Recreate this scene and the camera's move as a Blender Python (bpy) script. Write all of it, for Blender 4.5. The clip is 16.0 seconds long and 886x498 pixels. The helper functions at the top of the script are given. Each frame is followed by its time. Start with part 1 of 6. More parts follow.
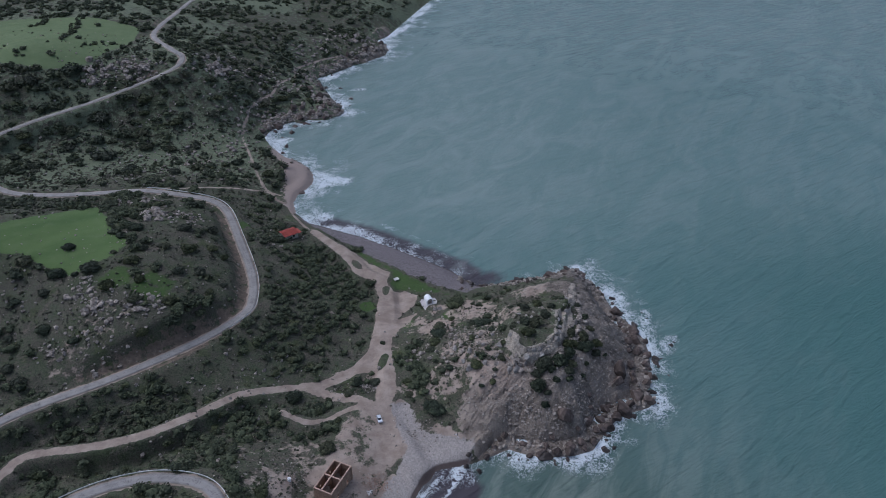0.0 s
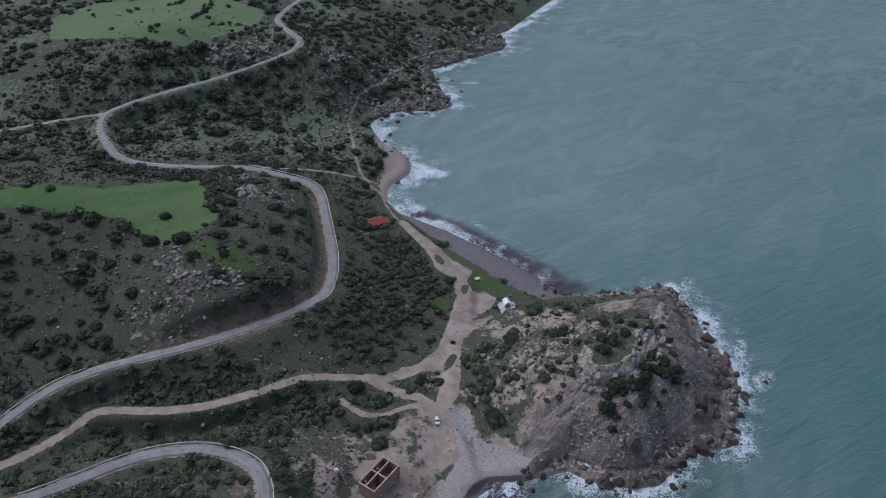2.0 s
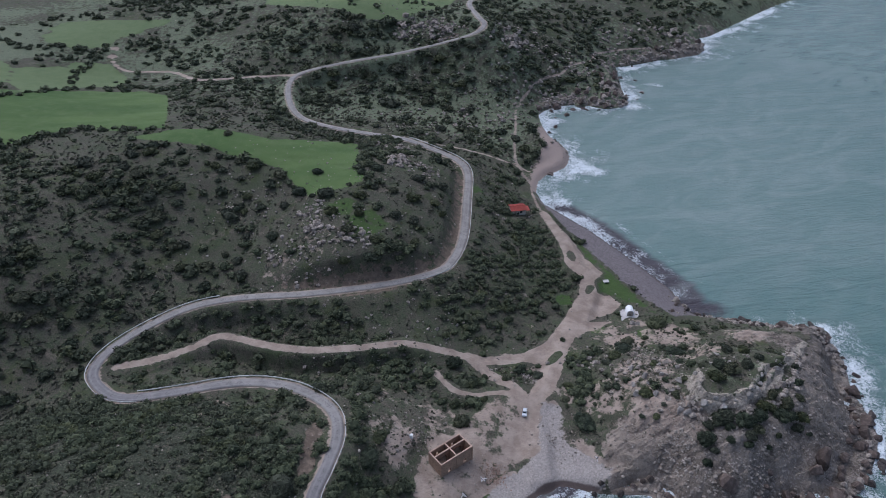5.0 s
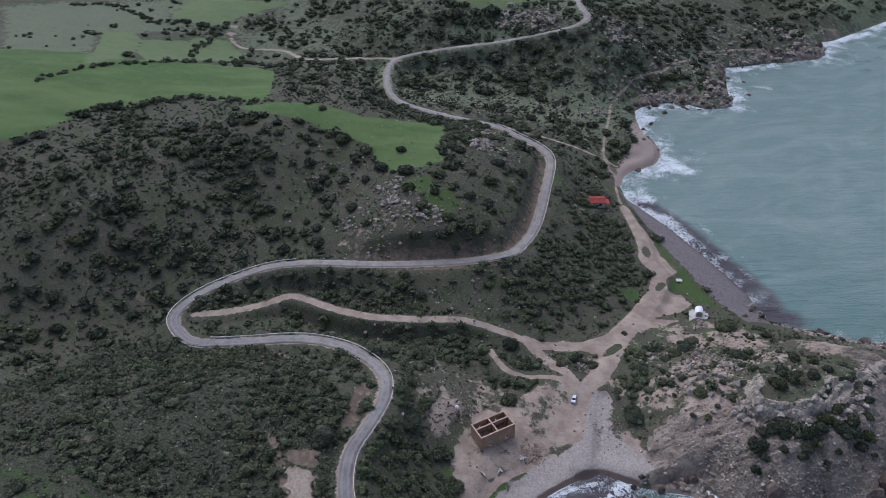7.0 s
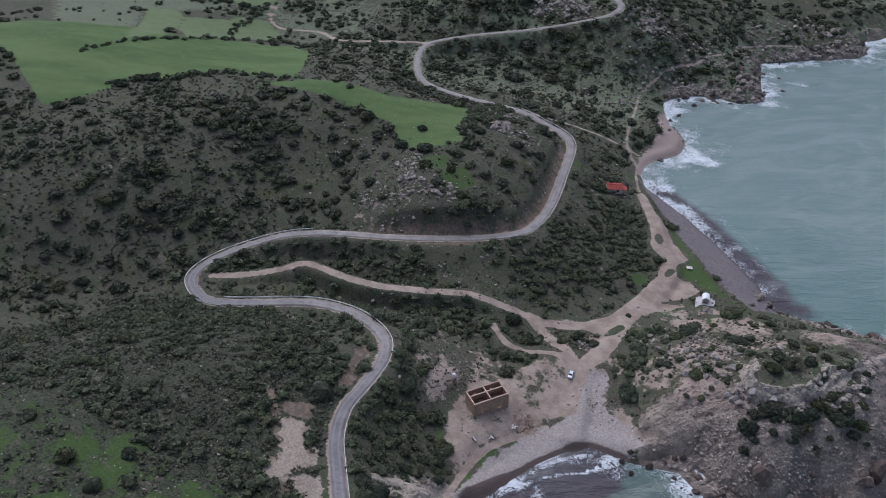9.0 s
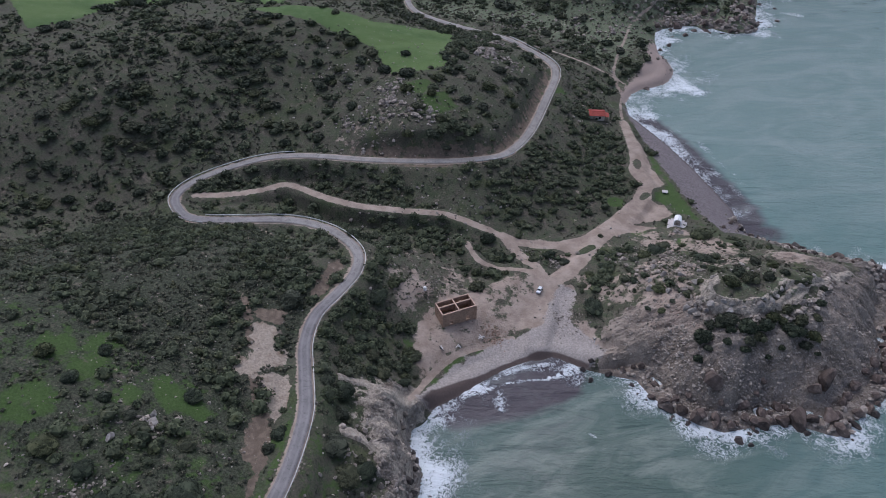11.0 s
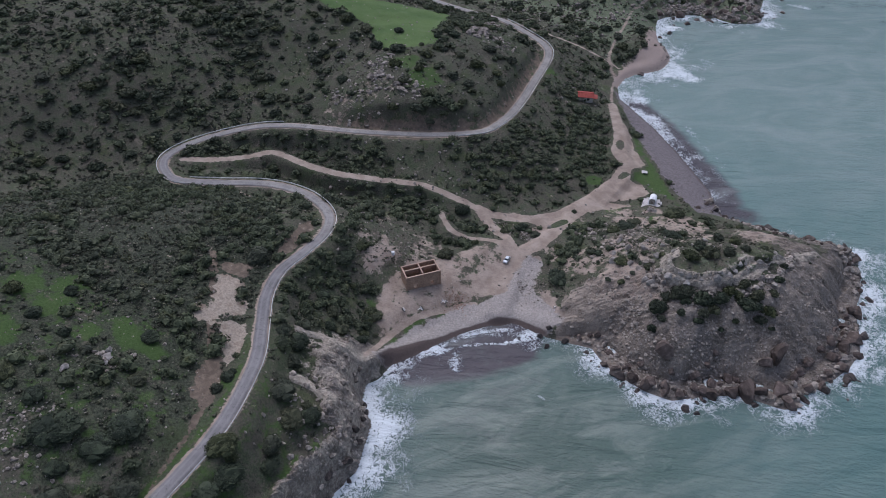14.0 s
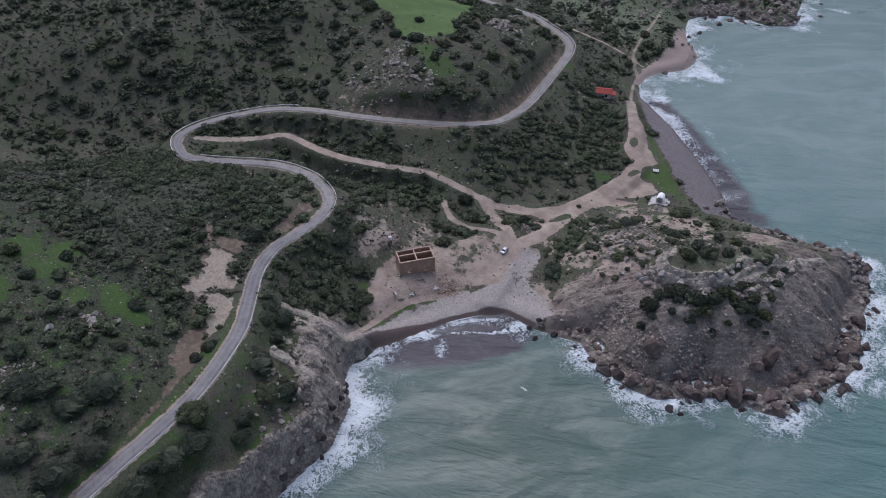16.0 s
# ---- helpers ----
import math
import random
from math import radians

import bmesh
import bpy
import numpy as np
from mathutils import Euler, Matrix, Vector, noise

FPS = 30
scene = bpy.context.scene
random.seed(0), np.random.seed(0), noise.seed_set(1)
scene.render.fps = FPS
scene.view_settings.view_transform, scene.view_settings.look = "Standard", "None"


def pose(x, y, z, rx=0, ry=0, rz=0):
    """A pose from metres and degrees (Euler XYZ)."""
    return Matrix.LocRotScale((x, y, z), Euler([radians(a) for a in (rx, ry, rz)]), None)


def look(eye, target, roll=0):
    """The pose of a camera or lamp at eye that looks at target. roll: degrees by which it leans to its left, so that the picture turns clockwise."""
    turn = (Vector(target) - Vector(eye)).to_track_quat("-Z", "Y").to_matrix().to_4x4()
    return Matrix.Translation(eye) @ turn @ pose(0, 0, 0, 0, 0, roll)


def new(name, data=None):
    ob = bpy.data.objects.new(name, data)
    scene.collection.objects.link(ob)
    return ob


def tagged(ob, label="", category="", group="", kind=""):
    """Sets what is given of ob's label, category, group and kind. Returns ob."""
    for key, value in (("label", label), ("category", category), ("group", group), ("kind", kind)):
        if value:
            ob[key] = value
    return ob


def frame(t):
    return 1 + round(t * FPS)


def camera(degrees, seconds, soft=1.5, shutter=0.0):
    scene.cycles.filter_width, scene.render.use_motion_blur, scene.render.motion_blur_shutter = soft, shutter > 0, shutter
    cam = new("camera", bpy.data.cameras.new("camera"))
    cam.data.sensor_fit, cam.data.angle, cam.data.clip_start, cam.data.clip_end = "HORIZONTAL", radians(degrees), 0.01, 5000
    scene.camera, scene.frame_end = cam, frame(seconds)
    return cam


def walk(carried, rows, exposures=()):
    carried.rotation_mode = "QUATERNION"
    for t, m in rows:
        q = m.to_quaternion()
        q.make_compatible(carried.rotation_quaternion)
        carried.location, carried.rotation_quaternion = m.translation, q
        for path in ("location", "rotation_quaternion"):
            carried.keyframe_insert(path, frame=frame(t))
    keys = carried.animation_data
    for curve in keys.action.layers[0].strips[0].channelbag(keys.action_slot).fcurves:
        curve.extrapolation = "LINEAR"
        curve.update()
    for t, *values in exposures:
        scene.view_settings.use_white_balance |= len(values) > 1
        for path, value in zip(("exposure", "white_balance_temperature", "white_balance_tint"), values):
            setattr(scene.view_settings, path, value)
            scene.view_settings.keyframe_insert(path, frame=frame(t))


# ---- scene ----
cam = camera(63.5, 16.0, 0.5)
PATH = [
    (0, (-0.971, 0.135, 177.604), (-0.966, 1.806, 176.505), 0.6),
    (0.5, (1.776, 2.74, 176.676), (1.729, 4.41, 175.576), 0.5),
    (1, (4.442, 5.002, 175.702), (4.333, 6.668, 174.6), 0.4),
    (1.5, (7.285, 7.204, 174.78), (7.076, 8.858, 173.675), 0.3),
    (2, (11.103, 9.26, 173.852), (10.789, 10.895, 172.743), 0.0),
    (2.5, (14.353, 10.74, 172.942), (13.955, 12.355, 171.833), -0.0),
    (3, (17.671, 12.181, 172.031), (17.185, 13.772, 170.921), -0.0),
    (3.5, (21.322, 13.682, 170.999), (20.755, 15.246, 169.889), -0.1),
    (4, (24.857, 14.682, 169.88), (24.21, 16.214, 168.77), -0.3),
    (4.2, (25.973, 14.793, 169.454), (25.296, 16.313, 168.344), -0.2),
    (6.3, (40.513, 16.82, 165.576), (39.563, 18.181, 164.461), -0.7),
    (6.5, (41.906, 16.818, 165.28), (40.933, 18.163, 164.165), -0.7),
    (7, (45.168, 16.891, 164.686), (44.14, 18.195, 163.57), -0.8),
    (7.5, (48.538, 16.866, 163.886), (47.456, 18.125, 162.771), -0.8),
    (8, (52.427, 17.06, 163.131), (51.31, 18.289, 162.017), -0.7),
    (8.2, (53.389, 17.086, 163.167), (52.275, 18.314, 162.05), -0.5),
    (10.3, (68.925, 17.108, 158.092), (67.833, 18.294, 156.908), -0.4),
    (10.5, (70.207, 17.453, 158.123), (69.124, 18.625, 156.917), -0.4),
    (11, (73.523, 17.412, 157.382), (72.459, 18.557, 156.135), -0.3),
    (11.5, (76.984, 17.542, 156.617), (75.913, 18.681, 155.369), -0.2),
    (12, (80.363, 17.761, 155.892), (79.282, 18.888, 154.644), -0.2),
    (12.5, (83.835, 18.472, 155.183), (82.743, 19.587, 153.933), -0.1),
    (13, (87.304, 19.696, 154.576), (86.202, 20.8, 153.324), -0.1),
    (13.5, (90.688, 21.357, 154.067), (89.58, 22.451, 152.813), -0.0),
    (14, (93.634, 22.944, 153.159), (92.522, 24.034, 151.905), 0.2),
    (14.5, (96.74, 24.9, 152.436), (95.622, 25.985, 151.182), 0.3),
    (15, (99.415, 27.002, 151.82), (98.293, 28.081, 150.564), 0.4),
    (15.5, (102.168, 29.377, 151.036), (101.018, 30.425, 149.78), 0.5),
    (16, (104.587, 31.787, 150.386), (103.401, 32.793, 149.128), 0.5),
]
walk(cam, [(t, look(eye, target, roll)) for t, eye, target, roll in PATH], [(0, -0.26, 5300, 12), (2.5, -0.18, 5330, 12), (6.5, 0.08, 5500, 14), (10, 0.08, 5580, 15), (16, 0.06, 5580, 15)])

# ---- light: an overcast sky with a broad, weak sun ----
world = bpy.data.worlds.new("overcast_sky")
scene.world = world
world.use_nodes = True
wn, wl = world.node_tree.nodes, world.node_tree.links
sky = wn.new("ShaderNodeTexSky")
sky.sky_type, sky.sun_disc = "NISHITA", False
sky.sun_elevation, sky.sun_rotation = radians(54), radians(295)
sky.dust_density, sky.air_density = 4.0, 1.0
grey = wn.new("ShaderNodeRGBToBW")
veil = wn.new("ShaderNodeMixRGB")
veil.inputs[0].default_value = 0.40
wl.new(sky.outputs[0], grey.inputs[0])
wl.new(sky.outputs[0], veil.inputs[1])
wl.new(grey.outputs[0], veil.inputs[2])
wl.new(veil.outputs[0], wn["Background"].inputs[0])
wn["Background"].inputs[1].default_value = 0.155
sun = new("sun", bpy.data.lights.new("sun", "SUN"))
sun.data.energy, sun.data.angle, sun.data.color = 0.7, radians(70), (1.0, 0.96, 0.92)
sun.matrix_world = look((-53, 25, 80), (0, 0, 0))
scene.view_settings.exposure = 0.0

# The plan: shoreline, hills (x, y, rise, radius), roads (x, y, z).
SHORE_SOUTH = [
    (260, -900), (110, -300), (60, -120), (34, -20), (22, 20), (14, 48),
    (8.6, 63), (7, 69), (5.8, 75), (5, 80), (0.6, 86), (-3, 91.4), (-8.5, 93.4), (-11.6, 95.4), (-14.4, 99), (-15.2, 105), (-14.6, 110),
    (-13, 116), (-11.6, 124), (-9.4, 133), (-6, 141), (-1.6, 146.6), (4, 148),
]
SHORE_HEADLAND = [
    (10, 149.5), (16, 152.4), (21, 155), (26, 153), (31, 152), (36, 152.2), (41.5, 152.6), (47.5, 154.8), (49.6, 157.5), (53, 162), (57, 167),
    (60.5, 170.2), (65.5, 172), (70, 173.6), (72.8, 177.3), (71, 180.8), (73, 185), (73, 189.6), (75.2, 194.2), (76.4, 202), (76.2, 209), (73.6, 215.6),
    (70.6, 221.5), (68, 227), (66, 235.5), (63.5, 241.5), (61, 247), (58.6, 250.6), (53.5, 251.6), (47, 249.5), (42, 247.4), (33, 245), (24, 243.6), (15, 241.5),
]
SHORE_NORTH = [
    (9, 246), (4, 252), (-6, 259), (-21, 269), (-38, 279), (-55, 287),
    (-64.8, 291.5), (-72, 300), (-75, 310), (-74.6, 318), (-71, 325), (-68.6, 332), (-70, 341), (-73.5, 348.6), (-80.5, 355.8), (-89.5, 362), (-96, 371),
    (-101.5, 379), (-105.5, 387), (-105, 395), (-101, 402), (-97.5, 407), (-92.5, 411.5), (-87.5, 409), (-84, 414.6), (-79.2, 413.6), (-72.5, 414.4),
    (-67, 420.5), (-64, 426), (-67, 435.3), (-72.4, 443.4), (-75.6, 452.6), (-79.7, 462), (-83.3, 471.7), (-88, 482), (-90, 487), (-84.5, 492.6),
    (-78, 500), (-72, 508.2), (-67, 516), (-60.2, 520.4), (-52.5, 531), (-45.4, 539), (-44, 551), (-47.6, 562), (-56.5, 571), (-46.5, 588),
    (-38, 618), (-26.5, 660), (-16, 696), (-2, 735), (40, 860), (160, 1200), (420, 2200),
]
HILLS_SOUTH = [
    (-60, 20, 14.2, 40), (-180, 240, 15.6, 40), (-224, 126, 6.8, 28), (-28, 196, -10.8, 28), (28, 182, 12.3, 28), (-140, 140, -8.7, 28),
    (-112, 210, 11.0, 28), (-98, 84, 2.4, 28), (-14, 140, -10.8, 28), (14, 56, 7.3, 28), (-360, 120, 18.1, 110), (70, 224, -2.1, 28),
    (-168, 84, -13.5, 28), (-84, 168, -8.3, 28), (-70, 126, 4.4, 28), (0, 238, -7.7, 28), (-168, 168, -7.0, 28), (70, 168, -9.3, 28),
    (-140, 0, 14.1, 65), (-300, 0, 14.7, 110), (-126, 98, -5.3, 28), (-14, 14, 5.0, 28),
]
HILLS_NORTH = [
    (-210, 455, 11.3, 65), (-160, 320, -2.8, 40), (-42, 266, -5.0, 28), (-154, 406, 17.8, 28), (-260, 400, 6.6, 40), (-240, 600, 14.1, 110),
    (-340, 300, -12.2, 40), (-238, 336, -6.7, 28), (-154, 364, -12.5, 28), (-98, 434, -4.7, 28), (-84, 546, -3.2, 28), (-360, 480, 14.1, 110),
    (-112, 350, -3.7, 28), (-182, 280, -6.0, 28), (-70, 294, -4.7, 28), (-238, 406, 7.3, 28),
]
# Smaller swells and hollows: x, y, rise, radius.
HOLLOWS_HEAD = [(12, 155.5, -3.2, 3.0), (19, 160, 3.8, 3.6), (30, 170, -3.8, 20), (-4, 166, -2.6, 12), (66, 186, -2.4, 12), (40, 196, 0.4, 9), (30, 230, -0.9, 20), (16, 164, -2.4, 9), (-54, 156, -2.4, 12), (64, 220, -2.4, 9),
    (48, 204, 3.0, 9), (-54, 206, 1.1, 12), (40, 156, 0.7, 9), (16, 188, 1.6, 9), (64, 204, -3.0, 9), (16, 206, -1.6, 12), (56, 180, -2.9, 9), (24, 172, -2.7, 9),
]
HOLLOWS_WEST = [
    (-90, 134, -2.0, 28), (-174, 78, -2.8, 28), (-110, 250, 4.0, 20), (-10, 110, -3.3, 20), (-90, 330, -3.0, 28), (-202, 358, -4.7, 28), (-90, 190, 2.6, 20), (-146, 190, -3.9, 28),
    (-50, 250, -3.1, 20), (-64, 126, 2.1, 12), (-174, 134, 2.3, 28), (-110, 150, -3.8, 20), (-110, 190, 4.8, 20), (-34, 116, -3.1, 12),
]
HOLLOWS_NORTH = [
    (-24, 66, -2.7, 12), (-118, 414, -3.3, 28), (-174, 50, -3.9, 28), (-230, 106, -3.2, 28), (-110, 210, -2.5, 20), (-230, 190, 2.2, 28), (-146, 330, 1.6, 28), (-70, 50, -1.3, 20),
    (-202, 330, -3.5, 28), (-146, 50, -3.4, 28), (-34, 86, 1.5, 12), (-110, 270, 3.4, 20), (-90, 302, -2.3, 28), (-90, 150, -2.7, 20),
]
ROAD_LOWER = [
    (0.3, 28.2, 25), (-2.9, 37.7, 25), (-7.1, 49.7, 24.6), (-11.3, 57.9, 23.8), (-18.0, 67.3, 22.8), (-25.2, 75.3, 21.6),
    (-34.3, 82.3, 20.6), (-43.9, 89.9, 19.9), (-50.6, 98.9, 19.2), (-53.8, 109.3, 18.4), (-57.9, 119.9, 17.5), (-65.2, 127.2, 16.8),
    (-77.4, 129.9, 16), (-89.8, 128.3, 15), (-101.1, 123.4, 13.8), (-114.2, 114.3, 12), (-126.0, 106.6, 10.8), (-134.8, 105.5, 10),
    (-145.5, 109.4, 9.3), (-150.1, 118.4, 9), (-149.5, 131.5, 9), (-143.4, 148.8, 9.3), (-131.5, 160.4, 10), (-111.3, 171.7, 11.5),
    (-95.5, 182.3, 12.5), (-81.9, 194.0, 13), (-72.8, 206.6, 13), (-72.2, 216.7, 13), (-76.1, 231.8, 13.2), (-87.3, 257.2, 13.5),
    (-97.9, 279.0, 13.8),
]
ROAD_UPPER = [
    (-107.7, 288.0, 14), (-123.4, 292.7, 14.3), (-142.1, 295.5, 14.6), (-164.0, 291.4, 15), (-184.5, 288.7, 15.5), (-202.0, 290.7, 16),
    (-218.7, 302.7, 16.5), (-235.3, 323.0, 17), (-239.1, 338.9, 18), (-223.4, 358.1, 20.8), (-195.3, 378.2, 25.4), (-172.5, 392.8, 31),
    (-155.8, 403.1, 36.5), (-154.7, 414.6, 39), (-164.6, 425.5, 40), (-187.3, 459.8, 37), (-193.6, 491.8, 35), (-194.1, 523.5, 34),
    (-194.9, 566.8, 33), (-196, 640, 31), (-215, 760, 30),
]
TRACK_VALLEY = [
    (-142.4, 116.0, 8.6), (-135.1, 124.6, 7.8), (-128.9, 135.5, 7.2), (-124.5, 144.1, 7.4), (-107.3, 145.8, 9.5), (-92.2, 149.4, 10.5),
    (-78.5, 158.9, 9.8), (-67.0, 170.3, 7.5), (-57.7, 175.3, 5), (-49.4, 178.2, 3.4), (-41.9, 180.2, 2.4),
]
TRACK_SHORE = [(-41.9, 180.2, 2.4), (-33, 186.6, 1.9), (-28, 193.4, 1.9), (-24, 202, 2.1), (-21.8, 215.8, 2.5), (-23, 229.3, 3.0), (-25.7, 239.6, 3.4), (-33.9, 246.4, 3.8), (-41, 256.8, 4.0), (-50, 267.5, 4.2), (-58.8, 276.9, 4.2), (-70.7, 294.2, 3.6), (-77.5, 306, 5.2), (-86.6, 314.5, 8.0), (-94, 325.6, 9.2), (-106.2, 354.9, 8.3), (-114.4, 375.1, 11), (-116.5, 396, 15.6), (-114.6, 413.8, 17.7), (-107.6, 430.7, 16.8), (-106.5, 439.9, 14.9), (-99.5, 458.7, 13.8), (-101, 473.3, 13.9), (-99.4, 488.9, 11.3), (-90.9, 500.1, 10.9), (-80.6, 512, 9.7), (-71.9, 519.9, 7.3)]
TRACK_BEACH = [(-47.5, 179, 3.1), (-37.8, 175.2, 2.4), (-28.5, 172.9, 2.6), (-21.3, 168.1, 3.2), (-16.6, 160.6, 3.5), (-12.5, 154, 3.2), (-8.2, 145.8, 2.2)]
TRACK_FORK = [(-20, 213, 2.5), (-20.8, 200, 2.6), (-18.2, 184.5, 3.6), (-18, 174.5, 3.7), (-20.9, 169.2, 3.3)]
TRACK_LANE = [(-17.9, 102.8, 6.6), (-20.6, 109.2, 3.2), (-22.2, 115.6, 1.7), (-22.8, 122.7, 1.6), (-21.2, 129.1, 1.6), (-18.2, 135.7, 1.0), (-14.7, 143.2, 1.0)]
TRACK_SIDE = [(-52.3, 164.9, 5.4), (-44, 161.4, 4.6), (-37, 163.7, 3.4), (-31.6, 167.7, 2.9), (-24.7, 169.6, 3.1)]
TRACK_LINK = [(-135, 296, 14.3), (-119, 306.9, 11.8), (-106, 312.6, 10.5), (-91.4, 314.9, 9.0), (-81.1, 315.9, 6.8)]
TRACK_WEST = [(-240, 337.5, 17.6), (-264, 320.5, 17.5), (-288, 305.5, 16.6), (-321, 315.2, 12.6), (-350, 306, 11.4), (-368.5, 311, 14), (-379, 323.5, 17)]
# Areas in plan.
FIELD_HILL = [(-134.3, 209.9), (-122.9, 220.7), (-120.2, 229.8), (-128, 235.2), (-135.7, 247.9), (-147, 263.7), (-165.3, 249.3), (-175.6, 237.4), (-188.7, 235.9), (-208.4, 234.4), (-226.1, 226.4), (-238.4, 211.9), (-206.8, 216.8), (-194.3, 219.4), (-182.4, 218.5), (-167.3, 221), (-158.1, 222.1), (-147.6, 215.9)]
FIELD_WEST = [(-345.2, 135.1), (-440, 145), (-439.8, 177.9), (-385.7, 205.3), (-352, 232), (-328.3, 262.2), (-305.1, 278.1), (-281.3, 275.2), (-246.9, 243.8), (-231.6, 227.7), (-248.5, 216.8), (-271.8, 209.6), (-274.6, 186.2), (-280.2, 160.7), (-272.1, 143.2), (-274.1, 120)]
FIELD_NORTH = [(-347.1, 447.1), (-335.1, 481.2), (-290.2, 492.4), (-236.1, 490.2), (-201.3, 475.5), (-194.9, 442.2), (-202.1, 415.5), (-210.5, 401.1), (-227.8, 394), (-267.8, 397.4), (-323.1, 410.1)]
FIELD_VALLEY = [(-366, 240), (-390, 260.6), (-377.6, 285.4), (-381.7, 294), (-368.6, 307), (-343, 300), (-331, 286), (-340, 264), (-346, 235)]
BEACH_COVE = [(-17.5, 104.5), (-9, 112), (-5, 128), (2, 142), (9, 149), (10, 156), (2, 158), (-6.8, 161), (-11.7, 172), (-17.6, 170.9), (-13.9, 159.6), (-10.8, 151.7), (-17, 138.7), (-20.4, 124), (-19.4, 110.9)]
BARE_YARD = [(-35.1, 118.7), (-40, 129.3), (-36.8, 147.9), (-33.8, 160.6), (-28, 173.4), (-18, 168.8), (-9.7, 153.2), (-16.8, 141), (-23.2, 123.6), (-22.8, 110.4)]
BEACH_NORTH = [(-70, 295), (-48.5, 275), (-26, 256), (-4.6, 240), (9, 233), (24, 246), (12.6, 256), (-3.9, 268), (-24.6, 284), (-54.9, 300)]
BEACH_RED = [(-98, 372), (-86, 366), (-70, 350), (-62, 336), (-66, 318), (-68, 300), (-74, 300), (-78, 306), (-81, 318), (-84, 338), (-90, 351), (-97, 364)]
SQUARE = [(-27.6, 195), (-26.5, 212.6), (-26, 230), (-29, 238.7), (-38.2, 246.2), (-46.1, 261.2), (-47.3, 269), (-39, 262.9), (-32.4, 255.4), (-22.4, 248.3), (-23.3, 239.3), (-20.3, 234.4), (-15.9, 236.1), (-9.6, 233), (-11.1, 226.3), (-18.7, 216.5)]
LAWN = [(-37.7, 262.3), (-36.2, 263), (-30.2, 257.8), (-17.3, 247.7), (-2.3, 235.7), (2.4, 231.8), (-3.7, 234.3), (-11.6, 235.3), (-19.7, 236.6), (-21.9, 238), (-20.7, 245.8), (-21.3, 248.9), (-30.1, 254)]
JUNCTION = [(-39.7, 185.8), (-29.1, 192.2), (-24.9, 204.6), (-18.4, 216.8), (-9.3, 220.8), (-19.7, 204.5), (-20.5, 195.7), (-19.3, 186.4), (-17, 174.9), (-18.8, 168.5), (-22.6, 170.8), (-23.8, 180.8), (-24.4, 186.7), (-29.5, 186.5)]
GULLY_PALE = [(-19.5, 168.7), (-16.4, 177.9), (-10.3, 170), (-5.8, 163.3), (2.7, 161.8), (9.1, 157.9), (7.2, 153.2), (0, 150.1), (-8.3, 152.9), (-17, 163.2)]
OPEN_GROUND = [(-29.6, 195.9), (-18.8, 216.6), (-7.3, 228.6), (5.3, 223), (-3.7, 208.6), (-13.8, 199.8), (-11.3, 186.9), (-7.1, 171.8), (-15.9, 175), (-20.8, 183.7)]
WEST_TURF = [(-15.5, 62.8), (-21, 73.5), (-13.7, 73.8), (-7.5, 73.9), (-2.4, 77.9), (1.5, 74.6), (2.1, 67.1), (2.3, 61.9), (6.8, 56.6), (-1.1, 38.3), (-5.8, 49.3)]
GREY_SLOPE = [(-57.4, 128.3), (-60.4, 144.2), (-51.1, 156.3), (-40.5, 154.4), (-30.6, 152.6), (-31.2, 145.5), (-41.3, 137.6), (-38.3, 125.7), (-39.6, 120.2), (-47.3, 124.5)]
LEDGE_HEAD = [(20.1, 188.4), (27.1, 179.6), (30, 179.6), (36.6, 183.6), (41.2, 190), (44.9, 201), (47.6, 214), (51.3, 228.8)]
QUARRY = [(-57.2, 83.1), (-56.5, 86.3), (-51.4, 88), (-48.8, 85.6), (-46.2, 82.5), (-44.7, 84), (-41.5, 84.6), (-40.7, 81.7), (-41.5, 77.6), (-42.1, 74), (-42.3, 71.8), (-44.7, 69.3), (-50, 71.6), (-47.9, 74.8), (-50.9, 78.9)]
QUARRY_LOWER = [(-40.3, 73.7), (-37.5, 81.5), (-32.5, 77), (-29.2, 72.8), (-28, 68.2), (-33, 69.5)]
QUARRY_BROWN = [(-61.5, 87.9), (-59.1, 91.7), (-56.1, 92.9), (-52.5, 88.6), (-56.5, 86.3), (-59.6, 85.2)]
QUARRY_PATH = [(-66.8, 87.8), (-57.6, 82.4), (-47.1, 76.3), (-40.2, 71.4), (-34.2, 67.5), (-30.7, 65.4)]
BANK_LOWER = [(-27.5, 59.5), (-32, 64.7), (-29.6, 65.5), (-20.5, 60.4), (-20.4, 56.1), (-24.2, 56.7)]
GREEN_PATCH = [(-53, 52.5), (-52.4, 56.8), (-47.3, 57.8), (-39.9, 59.1), (-35.7, 59), (-35.3, 54.3), (-40.8, 51.8), (-43.5, 49.9), (-47.7, 50.4)]
GREEN_STRIP = [(-90.3, 49.4), (-75.9, 46.8), (-65.2, 45.1), (-60.2, 44.6), (-52, 46.5), (-48.4, 44), (-59.9, 40.8), (-74.5, 43.2)]
LEDGES_WEST = [[(-30, 90.2), (-26.3, 94.6), (-21, 96.4), (-17.5, 101.1)], [(-16.5, 79.8), (-14.2, 81.5), (-10.4, 82), (-7, 82.6)]]
HILL_PASTURE = [(-574, 252), (-537, 288), (-463, 329), (-424, 303), (-402, 301), (-404, 267), (-421, 250), (-349, 199), (-339, 167), (-340, 151)]
FIELD_BRIGHT = [(-352.5, 202.6), (-421, 250.4), (-416.5, 266.3), (-395.5, 261.4), (-374, 244.9), (-356, 222.4)]
